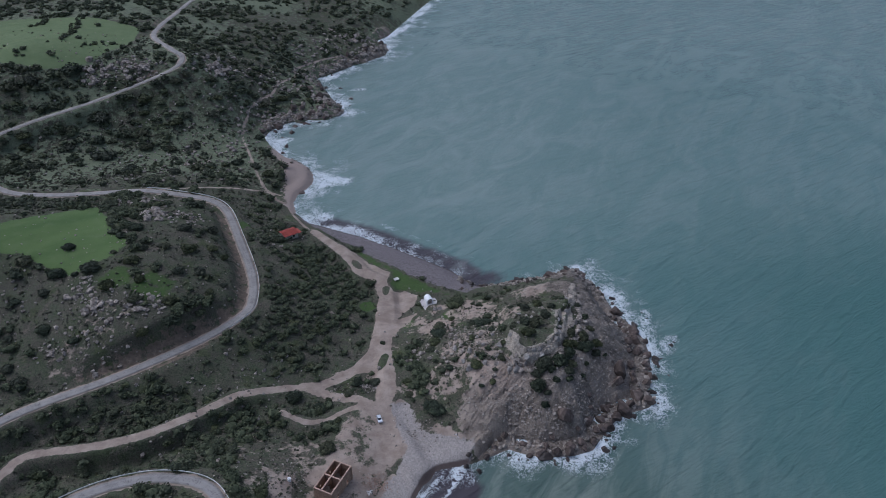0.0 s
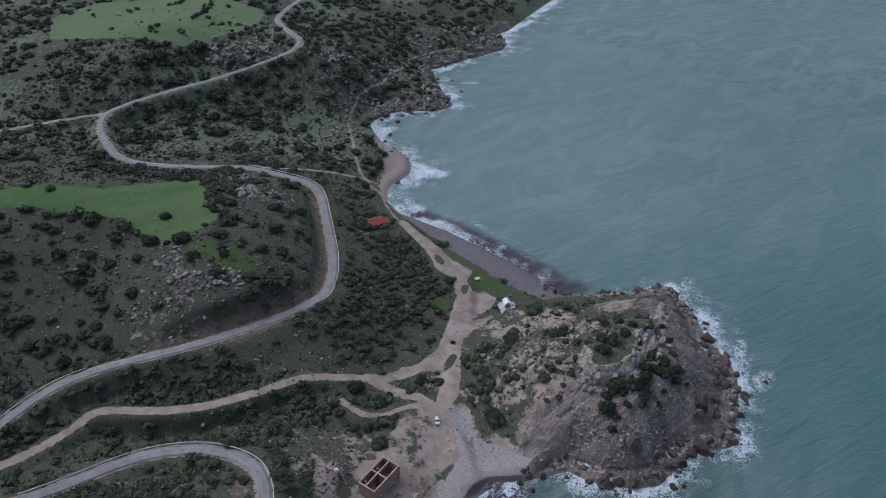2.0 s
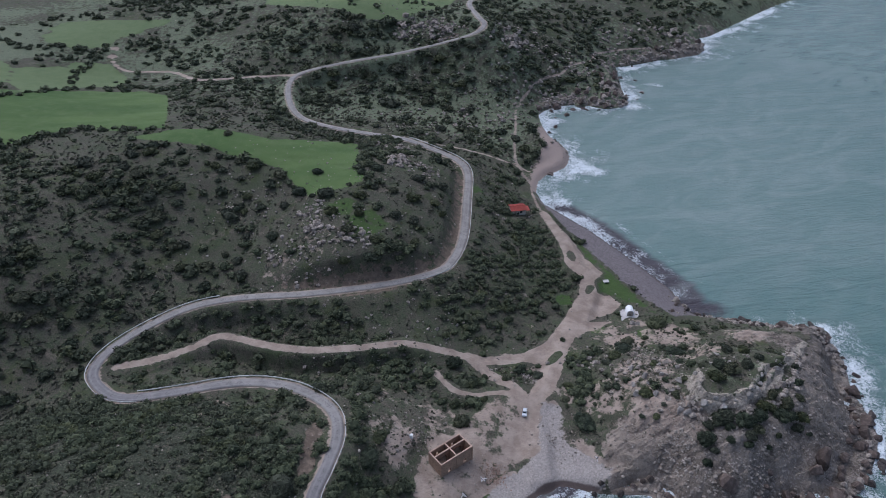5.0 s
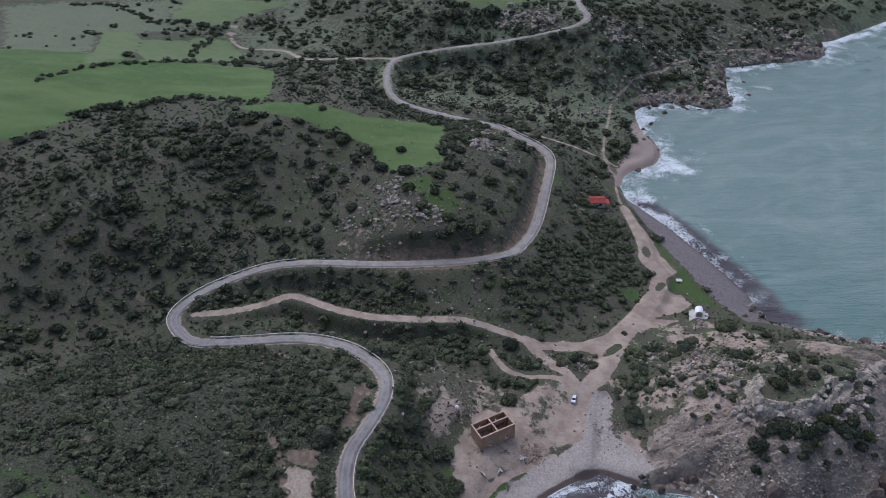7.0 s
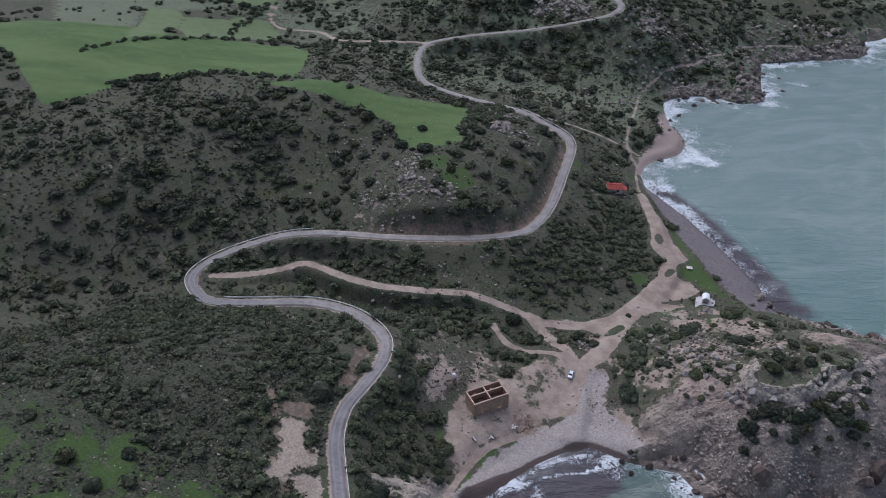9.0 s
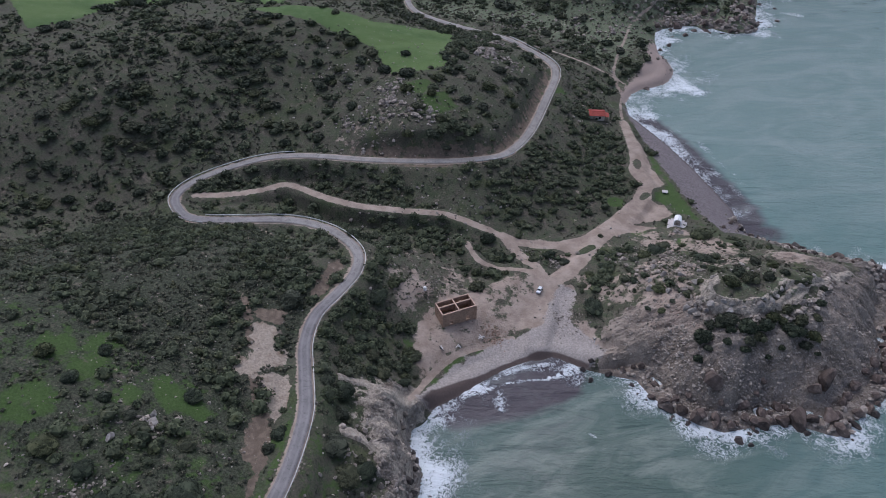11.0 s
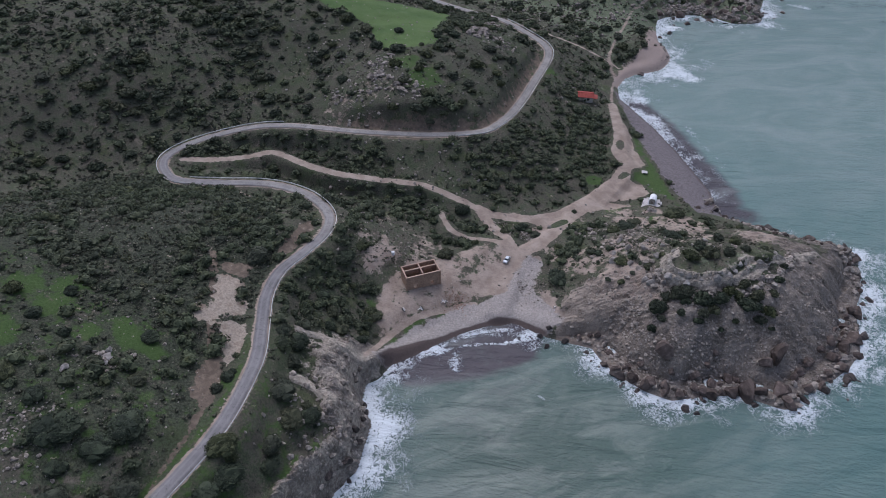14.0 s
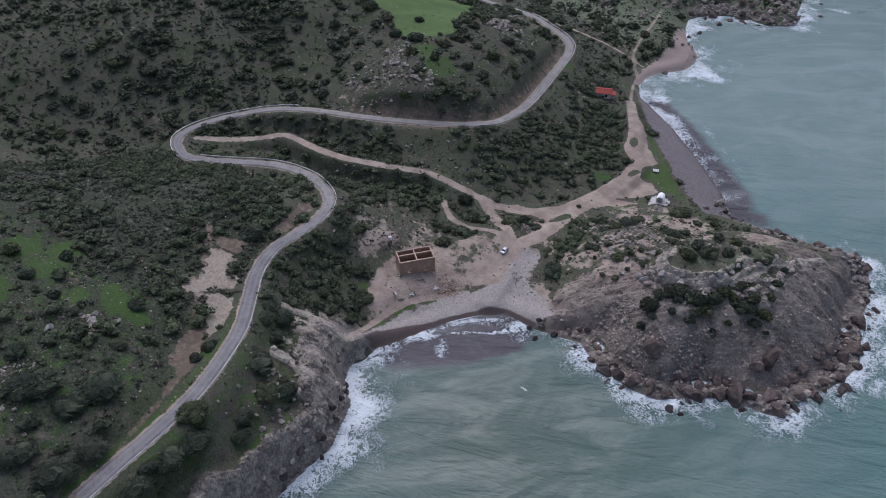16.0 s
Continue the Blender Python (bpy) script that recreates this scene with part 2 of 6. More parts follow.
FIELD_FAR = [(-452.7, 337), (-372.7, 374), (-375.5, 365), (-386, 337), (-384.6, 320.4), (-398, 306.8), (-424.5, 302.8)]
HEDGES = [[(-522.4, 281.9), (-493, 299.8), (-452.4, 293.6), (-425, 289.5), (-410, 297.2), (-407, 306.6)], [(-351.7, 266), (-367.2, 283.3), (-374, 298.3), (-380, 311.8), (-387, 322.4)], [(-334.8, 164.7), (-343.2, 196), (-340.7, 230.9), (-338, 254.7), (-322, 283.6), (-293.4, 282.3)],
          [(-279.6, 155.1), (-283, 170.6), (-277.1, 184.5), (-270.6, 199), (-268.9, 207.6), (-250.2, 217.5), (-226, 226.4)]]
HEDGES_NORTH = [[(-263.6, 465.2), (-268.8, 490.9), (-264.0, 497.7)], [(-247.0, 496.4), (-238.8, 465.6), (-231.9, 436.0), (-234.3, 423.1)], [(-216.0, 424.0), (-209.1, 431.7), (-201.1, 437.4)], [(-200.0, 417.8), (-191.7, 422.9), (-187.0, 426.1)], [(-246.0, 402.9), (-241.1, 405.5)], [(-231.4, 402.8), (-226.3, 406.4)], [(-233.8, 392.3), (-230.1, 394.6)], [(-290.6, 450.3), (-288.7, 457.1)]]
MESA = [(24.2, 187), (23.8, 183.4), (25, 180.8), (28, 180.4), (32, 182), (36.2, 185), (39.2, 189), (40.3, 193), (41.4, 198.4), (43.4, 203), (45.5, 207), (47.7, 210), (47, 218), (38, 222), (24, 214), (18, 204), (20, 194)]
CLIFF_PALE = [(-31.4, 90.2), (-29.1, 96.7), (-27.3, 102.7), (-19, 105), (-14.1, 101.1), (-12.4, 95.4), (-8.3, 86.2), (-9.2, 80.9), (-15.7, 80), (-18.5, 84.3), (-22.6, 81.9), (-25.4, 87.2)]
BANK_BEND = [(-56.7, 101.1), (-60.6, 107.2), (-63.5, 112.1), (-65.5, 116.4), (-66.7, 121.1), (-62.6, 119.2), (-59.3, 112.6), (-55.9, 106.8)]
BANKS = [(-6.1, 38.5, 0.5), (-9.7, 44.8, 0.8), (-13.9, 51.9, 0.7), (-20.2, 59, 1.6), (-26.4, 63.9, 2), (-30.6, 66.8, 2)]
WOOD = [(-103.1, 294.4), (-64.1, 284.2), (-53.9, 265.3), (-37.6, 242.8), (-30.3, 212.5), (-42, 188), (-60, 180), (-82.1, 200.1), (-78.1, 222.2), (-84.1, 252.1)]
SPARSE = [(-207.4, 210.3), (-158.6, 219.0), (-132.8, 208.2), (-95.6, 201.2), (-92.6, 190.2), (-157.9, 149.3), (-179.9, 181.1)]
GULLY = [(-230.1, 174.4), (-212.8, 185.2), (-185.3, 179.8), (-160.9, 169.4), (-155.0, 157.9), (-173.0, 154.1), (-202.6, 159.4)]
BUSHY = [(-56, 126), (-33, 121), (-24, 104), (-33, 92), (-44, 84), (-53, 104)]
SCRUB = [(-150, 20), (-10.2, 20), (-14.4, 52.1), (-40.1, 82.1), (-58.1, 110.1), (-102.4, 118.3), (-129.7, 100.6), (-157.3, 92.2)]
GRASSY = [(-120, 16), (-8.1, 16), (-14.5, 50.1), (-30.3, 60.8), (-48.8, 64.3), (-72.2, 52.4), (-97.8, 46.4), (-126.9, 36.5)]
# Patches of bare, pale soil: x, y, radius, amount.
BALD = [(8, 190, 15, 0.52), (16, 177, 12, 0.62), (0, 178, 10, 0.56), (24, 174, 8, 0.5), (22, 206, 13, 0.5), (10, 218, 13, 0.58), (-2, 208, 9, 0.6), (34, 224, 10, 0.55), (-48, 134, 12, 0.46), (-42, 148, 9, 0.48), (-60, 150, 11, 0.38), (-115, 190, 13, 0.42), (-125, 178, 12, 0.40),
        (-25, 185, 7, 0.5), (-8, 212, 9, 0.48), (-72, 84, 12, 0.33), (-60, 114, 8, 0.42), (-37, 140, 7, 0.6), (-205, 112, 26, 0.33), (-84, 106, 12, 0.36), (-98, 112, 10, 0.38), (-45, 215, 9, 0.36), (-66, 165, 8, 0.40), (-160, 190, 16, 0.36)]

# ---- materials ----
class Mat:
    """A node material on the Principled shader, with short names for the nodes."""

    def __init__(self, name, rough=0.9, spec=0.3, metal=0.0, place="Object"):
        self.m = bpy.data.materials.new(name)
        self.m.use_nodes = True
        self.n, self.l = self.m.node_tree.nodes, self.m.node_tree.links
        self.b = self.n["Principled BSDF"]
        self.b.inputs["Roughness"].default_value = rough
        self.b.inputs["Specular IOR Level"].default_value = spec
        self.b.inputs["Metallic"].default_value = metal
        if place == "World":
            self.at = self.n.new("ShaderNodeNewGeometry").outputs["Position"]
        else:
            self.at = self.n.new("ShaderNodeTexCoord").outputs["Object"]

    def put(self, socket, value):
        if isinstance(value, bpy.types.NodeSocket):
            self.l.new(value, socket)
        elif isinstance(value, tuple) and len(value) == 3 and socket.type == "RGBA":
            socket.default_value = (*value, 1)
        else:
            socket.default_value = value

    def stretch(self, sx, sy, sz, turn=0.0):
        k = self.n.new("ShaderNodeMapping")
        self.l.new(self.at, k.inputs[0])
        k.vector_type = "TEXTURE"
        k.inputs["Rotation"].default_value = (0, 0, radians(turn))
        k.inputs["Scale"].default_value = (1 / sx, 1 / sy, 1 / sz)
        return k.outputs[0]

    def noise(self, scale, detail=4.0, rough=0.55, at=None, warp=0.0):
        k = self.n.new("ShaderNodeTexNoise")
        self.l.new(at or self.at, k.inputs["Vector"])
        k.inputs["Scale"].default_value, k.inputs["Detail"].default_value = scale, detail
        k.inputs["Roughness"].default_value, k.inputs["Distortion"].default_value = rough, warp
        return k.outputs["Fac"]

    def cells(self, scale, feature="F1", at=None, out="Distance"):
        k = self.n.new("ShaderNodeTexVoronoi")
        k.feature = feature
        self.l.new(at or self.at, k.inputs["Vector"])
        k.inputs["Scale"].default_value = scale
        return k.outputs[out]

    def attr(self, name):
        k = self.n.new("ShaderNodeAttribute")
        k.attribute_name = name
        return k.outputs["Fac"]

    def math(self, op, a, b=0.0, clamp=False):
        k = self.n.new("ShaderNodeMath")
        k.operation, k.use_clamp = op, clamp
        self.put(k.inputs[0], a)
        self.put(k.inputs[1], b)
        return k.outputs[0]

    def step(self, v, low, high):
        k = self.n.new("ShaderNodeMapRange")
        k.interpolation_type = "SMOOTHSTEP"
        self.put(k.inputs["Value"], v)
        self.put(k.inputs["From Min"], low)
        self.put(k.inputs["From Max"], high)
        return k.outputs["Result"]

    def mix(self, f, a, b):
        k = self.n.new("ShaderNodeMixRGB")
        self.put(k.inputs[0], f)
        self.put(k.inputs[1], a)
        self.put(k.inputs[2], b)
        return k.outputs[0]

    def any(self):
        return self.n.new("ShaderNodeObjectInfo").outputs["Random"]

    def island(self):
        return self.n.new("ShaderNodeNewGeometry").outputs["Random Per Island"]

    def tint(self, colour, f, low=0.75, high=1.25):
        k = self.n.new("ShaderNodeHueSaturation")
        self.put(k.inputs["Color"], colour)
        v = self.n.new("ShaderNodeMapRange")
        self.put(v.inputs["Value"], f)
        v.inputs["To Min"].default_value, v.inputs["To Max"].default_value = low, high
        self.l.new(v.outputs[0], k.inputs["Value"])
        return k.outputs[0]

    def colour(self, c):
        self.put(self.b.inputs["Base Color"], c)
        return self

    def bump(self, h, dist, strength=1.0):
        k = self.n.new("ShaderNodeBump")
        k.inputs["Strength"].default_value, k.inputs["Distance"].default_value = strength, dist
        self.put(k.inputs["Height"], h)
        self.l.new(k.outputs[0], self.b.inputs["Normal"])
        return self


def ground_material():
    k = Mat("ground_cover", 0.95, 0.15, place="World")
    big, mid, fine = k.noise(0.035, 4), k.noise(0.22, 5, 0.6), k.noise(1.6, 5, 0.7)
    edge = k.math("MULTIPLY", k.math("SUBTRACT", k.noise(0.33, 6, 0.68), 0.5), 2.0)

    def area(name, low=0.42, high=0.58, amount=1.0):
        return k.step(k.math("ADD", k.attr(name), k.math("MULTIPLY", edge, amount)), low, high)

    soil = k.mix(k.step(mid, 0.35, 0.65), (0.088, 0.078, 0.060), (0.150, 0.130, 0.102))
    herb = k.mix(k.step(fine, 0.3, 0.7), (0.026, 0.034, 0.019), (0.122, 0.134, 0.082))
    c = k.mix(k.step(k.math("ADD", mid, k.math("MULTIPLY", k.math("SUBTRACT", fine, 0.5), 0.7)), 0.38, 0.62), soil, herb)
    speck = k.noise(3.2, 5, 0.75)
    c = k.mix(k.math("MULTIPLY", k.step(speck, 0.56, 0.70), 0.75), c, (0.022, 0.026, 0.015))
    c = k.mix(k.math("MULTIPLY", k.step(k.noise(2.3, 4, 0.7), 0.60, 0.70), 0.55), c, (0.170, 0.145, 0.120))
    c = k.mix(k.math("MULTIPLY", k.step(big, 0.52, 0.68), 0.45), c, (0.048, 0.072, 0.026))
    patch, sward = k.noise(0.17, 7, 0.72), k.noise(0.11, 5, 0.66)
    c = k.mix(k.math("MULTIPLY", k.step(sward, 0.54, 0.66), 0.65), c, k.mix(fine, (0.048, 0.058, 0.022), (0.105, 0.112, 0.052)))
    heath = k.mix(k.step(fine, 0.35, 0.65), (0.020, 0.025, 0.016), (0.090, 0.092, 0.064))
    c = k.mix(area("heath", amount=0.9), c, heath)
    c = k.mix(k.math("MULTIPLY", k.step(patch, 0.56, 0.66), 0.7), c, k.mix(fine, (0.115, 0.092, 0.072), (0.235, 0.192, 0.156)))
    lush = k.mix(fine, (0.034, 0.070, 0.016), (0.086, 0.134, 0.036))
    c = k.mix(k.math("MULTIPLY", area("lush", 0.30, 0.80, 1.5), 0.85), c, lush)
    c = k.mix(k.math("MULTIPLY", k.step(k.noise(1.9, 6, 0.8), 0.48, 0.58), k.math("SUBTRACT", 0.68, k.math("MULTIPLY", k.attr("lush"), 0.42))), c, k.mix(mid, (0.018, 0.023, 0.012), (0.040, 0.047, 0.025)))
    crag = k.noise(0.45, 7, 0.72)
    stone = k.mix(k.step(mid, 0.35, 0.62), (0.142, 0.114, 0.097), (0.268, 0.220, 0.186))
    stone = k.mix(k.step(fine, 0.5, 0.75), stone, (0.38, 0.33, 0.28))
    strata = k.noise(1.0, 4, 0.6, k.stretch(0.12, 0.12, 1.3))
    stone = k.mix(k.math("MULTIPLY", k.step(strata, 0.50, 0.66), 0.22), stone, (0.40, 0.345, 0.285))
    stone = k.mix(k.math("MULTIPLY", k.step(k.noise(0.10, 3), 0.5, 0.62), 0.6), stone, (0.200, 0.178, 0.170))
    stone = k.mix(k.math("MULTIPLY", k.step(k.noise(1.1, 7, 0.78), 0.50, 0.62), 0.55), stone, (0.072, 0.060, 0.052))
    stone = k.mix(k.step(fine, 0.60, 0.42), stone, k.mix(0.35, stone, (0.075, 0.07, 0.045)))
    stone = k.mix(k.math("MULTIPLY", k.step(k.math("ADD", k.attr("streak"), k.math("MULTIPLY", edge, 0.5)), 0.42, 0.10), 0.35), stone, (0.095, 0.078, 0.064))
    stone = k.mix(k.math("MULTIPLY", k.step(k.attr("streak"), 0.55, 0.85), 0.32), stone, k.mix(fine, (0.30, 0.25, 0.205), (0.40, 0.34, 0.285)))
    grain = k.noise(2.6, 6, 0.8)
    stone = k.mix(k.math("MULTIPLY", k.attr("rust"), 0.75), stone, k.mix(k.step(mid, 0.35, 0.65), (0.190, 0.150, 0.120), (0.330, 0.270, 0.216)))
    stone = k.mix(k.math("MULTIPLY", k.step(grain, 0.52, 0.64), 0.45), stone, (0.070, 0.056, 0.044))
    stone = k.mix(k.math("MULTIPLY", k.step(grain, 0.44, 0.34), 0.38), stone, (0.40, 0.34, 0.28))
    bare = k.mix(k.step(fine, 0.35, 0.65), (0.255, 0.215, 0.172), (0.46, 0.400, 0.328))
    bare = k.mix(k.math("MULTIPLY", k.step(grain, 0.55, 0.64), 0.6), bare, (0.12, 0.10, 0.08))
    stone = k.mix(k.step(k.math("ADD", k.attr("ledge"), k.math("MULTIPLY", edge, 0.6)), 0.3, 0.6), stone, bare)
    c = k.mix(area("rock"), c, stone)
    red = k.mix(k.step(k.noise(0.8, 6, 0.75), 0.40, 0.62), (0.130, 0.098, 0.074), (0.290, 0.222, 0.168))
    # Grass tones, pale enough to carry the haze over the far ground.
    c = k.mix(area("meadow_haze", amount=1.0), c, k.mix(k.step(fine, 0.3, 0.7), (0.088, 0.106, 0.062), (0.182, 0.196, 0.128)))
    c = k.mix(area("cut"), c, k.mix(k.step(fine, 0.35, 0.65), red, (0.13, 0.10, 0.075)))
    pale = k.mix(k.step(fine, 0.3, 0.7), (0.25, 0.20, 0.155), (0.42, 0.35, 0.28))
    c = k.mix(area("quarry", amount=1.25), c, k.mix(k.math("MULTIPLY", k.step(mid, 0.5, 0.66), 0.7), pale, (0.20, 0.145, 0.105)))
    dirt = k.mix(k.step(mid, 0.3, 0.7), (0.250, 0.193, 0.154), (0.392, 0.314, 0.256))
    dirt = k.mix(k.math("MULTIPLY", k.step(fine, 0.52, 0.70), 0.5), dirt, (0.20, 0.16, 0.12))
    c = k.mix(area("dirt", amount=0.6), c, dirt)
    pebble = k.mix(k.cells(2.6, out="Color"), (0.25, 0.216, 0.194), (0.41, 0.362, 0.325))
    c = k.mix(area("beach", amount=0.7), c, pebble)
    grit = k.mix(k.step(fine, 0.35, 0.65), (0.118, 0.100, 0.100), (0.215, 0.188, 0.186))
    c = k.mix(area("grit", amount=0.7), c, grit)
    c = k.mix(area("red", amount=0.9), c, k.mix(fine, (0.235, 0.180, 0.152), (0.38, 0.305, 0.262)))
    row = k.noise(0.05, 3, at=k.stretch(0.3, 1, 1, 40))
    crop = k.mix(k.step(row, 0.35, 0.65), (0.070, 0.116, 0.037), (0.106, 0.154, 0.054))
    crop = k.mix(k.math("MULTIPLY", k.step(mid, 0.45, 0.75), 0.5), crop, (0.128, 0.164, 0.074))
    crop = k.mix(k.attr("pasture"), crop, k.mix(mid, (0.098, 0.140, 0.060), (0.165, 0.198, 0.098)))
    c = k.mix(area("field", amount=0.45), c, crop)
    c = k.mix(area("wet", 0.25, 0.75, amount=0.35), c, k.mix(fine, (0.072, 0.054, 0.048), (0.135, 0.104, 0.092)))
    h = k.math("ADD", fine, k.math("MULTIPLY", crag, k.math("MULTIPLY", k.attr("rock"), 3.0)))
    return k.colour(c).bump(h, 0.35, 0.8).m


def sea_material():
    k = Mat("sea_water", 0.14, 0.5, place="World")
    k.b.inputs["IOR"].default_value = 1.33
    streak = k.noise(0.045, 6, 0.62, k.stretch(0.45, 1, 1, 60), 1.6)
    swirl = k.noise(0.09, 6, 0.65, k.stretch(0.4, 1, 1, 55), 0.6)
    near, murk, foam = k.attr("near"), k.attr("murk"), k.attr("foam")
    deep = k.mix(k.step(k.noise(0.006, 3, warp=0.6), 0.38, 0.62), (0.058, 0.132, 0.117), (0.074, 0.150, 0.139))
    # Milky water, and northward sky sheen and haze put into the colour.
    milk_and_sheen = k.mix(k.step(streak, 0.36, 0.70), (0.148, 0.214, 0.192), (0.208, 0.264, 0.240))
    c = k.mix(near, deep, milk_and_sheen)
    fila = k.noise(0.11, 7, 0.66, k.stretch(0.30, 1, 1, 62), 0.8)
    c = k.mix(k.attr("silt"), c, k.mix(k.step(fila, 0.42, 0.64), (0.078, 0.108, 0.086), (0.178, 0.200, 0.166)))
    c = k.mix(k.math("MULTIPLY", k.step(k.noise(0.03, 5, 0.62, k.stretch(0.5, 1, 1, 62), 1.8), 0.52, 0.74), 0.12), c, (0.205, 0.228, 0.205))
    bed = k.mix(k.step(swirl, 0.50, 0.72), (0.060, 0.050, 0.056), (0.150, 0.152, 0.146))
    c = k.mix(k.step(k.math("ADD", murk, k.math("MULTIPLY", k.math("SUBTRACT", swirl, 0.5), 0.9)), 0.30, 0.70), c, bed)
    lace = k.math("ABSOLUTE", k.math("SUBTRACT", k.noise(0.55, 6, 0.66, warp=1.0), 0.5))
    lace = k.math("SUBTRACT", 1.0, k.math("MULTIPLY", lace, 6.0))
    mesh = k.math("ABSOLUTE", k.math("SUBTRACT", k.noise(1.5, 5, 0.62, warp=0.8), 0.5))
    lace = k.math("ADD", k.math("MULTIPLY", lace, 0.62), k.math("MULTIPLY", k.math("SUBTRACT", 1.0, k.math("MULTIPLY", mesh, 6.0)), 0.38))
    broad = k.noise(0.10, 5, 0.6)
    f = k.math("ADD", k.math("MULTIPLY", foam, 0.88), k.math("ADD", k.math("MULTIPLY", k.math("SUBTRACT", lace, 0.66), 1.0), k.math("MULTIPLY", k.math("SUBTRACT", broad, 0.5), 1.6)))
    f = k.math("MULTIPLY", f, k.step(foam, 0.02, 0.2))
    white = k.math("MULTIPLY", k.step(f, 0.44, 0.86), 0.95)
    c = k.mix(white, c, (0.74, 0.77, 0.78))
    k.put(k.b.inputs["Roughness"], k.math("ADD", k.math("MULTIPLY", white, 0.65), 0.16))
    swell = k.noise(0.21, 5, 0.6, k.stretch(0.26, 1, 1, 38), 0.5)
    chop = k.noise(0.9, 4, 0.6, k.stretch(0.5, 1, 1, 30))
    fine = k.noise(2.4, 3, 0.6, k.stretch(0.6, 1, 1, 24))
    h = k.math("ADD", k.math("MULTIPLY", swell, 3.6), k.math("ADD", k.math("MULTIPLY", chop, 1.0), k.math("ADD", k.math("MULTIPLY", fine, 0.2), k.math("MULTIPLY", white, 0.6))))
    return k.colour(c).bump(h, 0.75, 0.6).m


def plain(name, colour, rough=0.8, spec=0.3, metal=0.0, grain=3.0, spread=0.22, relief=0.01):
    k = Mat(name, rough, spec, metal)
    n = k.math("ADD", k.math("MULTIPLY", k.noise(grain, 5, 0.65), 0.6), k.math("MULTIPLY", k.noise(grain * 0.22, 3), 0.4))
    c = k.tint(k.tint(colour, k.step(n, 0.3, 0.7), 1 - spread, 1 + spread), k.any(), 0.92, 1.08)
    return k.colour(c).bump(n, relief).m


def leaf_material(name, dark, light, joined):
    k = Mat(name, 0.75, 0.2)
    each = k.island()
    c = k.mix(each, dark, light)
    kind = k.noise(0.22, 2) if joined else k.math("FRACT", k.math("MULTIPLY", k.any(), 7.3))
    c = k.mix(k.math("MULTIPLY", k.step(kind, 0.55, 0.68), 0.6), c, k.mix(each, (0.024, 0.030, 0.010), (0.105, 0.108, 0.042)))
    c = k.mix(k.math("MULTIPLY", k.step(k.any() if not joined else k.noise(0.06, 3), 0.45, 0.7), 0.45), c, k.mix(each, (0.036, 0.038, 0.026), (0.095, 0.092, 0.066)))
    return k.colour(c).m


def stone_material(name, dark, light, joined=False):
    k = Mat(name, 0.92, 0.2)
    n, f = k.noise(0.8, 5, 0.65), k.noise(3.5, 5, 0.7)
    c = k.mix(k.step(n, 0.32, 0.68), dark, light)
    c = k.mix(k.math("MULTIPLY", k.step(f, 0.54, 0.72), 0.35), c, (0.34, 0.29, 0.25))
    c = k.tint(c, k.island() if joined else k.any(), 0.7, 1.2)
    return k.colour(c).bump(k.math("ADD", n, f), 0.12, 0.8).m


def asphalt_material():
    k = Mat("worn_concrete_road", 0.88, 0.25, place="World")
    side = k.math("ABSOLUTE", k.attr("across"))
    big, fine = k.noise(0.25, 5, 0.65), k.noise(2.5, 5, 0.7)
    where = k.n.new("ShaderNodeSeparateXYZ")
    k.l.new(k.at, where.inputs[0])
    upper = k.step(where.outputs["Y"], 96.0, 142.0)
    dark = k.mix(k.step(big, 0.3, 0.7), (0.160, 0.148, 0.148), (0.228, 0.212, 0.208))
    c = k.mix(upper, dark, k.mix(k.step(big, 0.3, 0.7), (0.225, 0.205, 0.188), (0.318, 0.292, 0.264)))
    crack = k.step(k.math("ABSOLUTE", k.math("SUBTRACT", k.noise(0.35, 5, 0.6, warp=0.8), 0.5)), 0.016, 0.004)
    c = k.mix(k.math("MULTIPLY", crack, 0.55), c, (0.085, 0.078, 0.076))
    c = k.mix(k.math("MULTIPLY", k.step(fine, 0.55, 0.75), 0.4), c, (0.135, 0.122, 0.118))
    worn = k.step(k.math("ABSOLUTE", k.math("SUBTRACT", side, 0.45)), 0.22, 0.05)
    c = k.mix(k.math("MULTIPLY", worn, 0.25), c, (0.32, 0.298, 0.285))
    c = k.mix(k.math("MULTIPLY", k.step(k.math("ADD", side, k.math("MULTIPLY", k.math("SUBTRACT", big, 0.5), 0.5)), 0.80, 1.0), 0.8), c, (0.33, 0.275, 0.225))
    return k.colour(c).bump(fine, 0.02).m


GROUND, SEA, ROAD = ground_material(), sea_material(), asphalt_material()
LEAF = leaf_material("shrub_leaves", (0.012, 0.018, 0.011), (0.060, 0.072, 0.042), False)
LEAVES = leaf_material("scrub_leaves", (0.020, 0.027, 0.014), (0.100, 0.114, 0.062), True)
TWIGS = leaf_material("low_scrub", (0.026, 0.030, 0.020), (0.134, 0.128, 0.088), True)
BROWN_ROCK = stone_material("brown_rock", (0.068, 0.051, 0.043), (0.178, 0.136, 0.115))
PALE_ROCK = stone_material("pale_rock", (0.200, 0.176, 0.156), (0.400, 0.366, 0.330))
SCREE = stone_material("scree_stone", (0.128, 0.106, 0.088), (0.420, 0.362, 0.308), True)
SEA_ROCK = stone_material("wet_sea_rock", (0.034, 0.028, 0.026), (0.098, 0.076, 0.064))
SEA_ROCK.node_tree.nodes["Principled BSDF"].inputs["Roughness"].default_value = 0.5
BRICK = plain("ochre_masonry", (0.33, 0.225, 0.158), 0.92, grain=2.2, spread=0.28, relief=0.03)
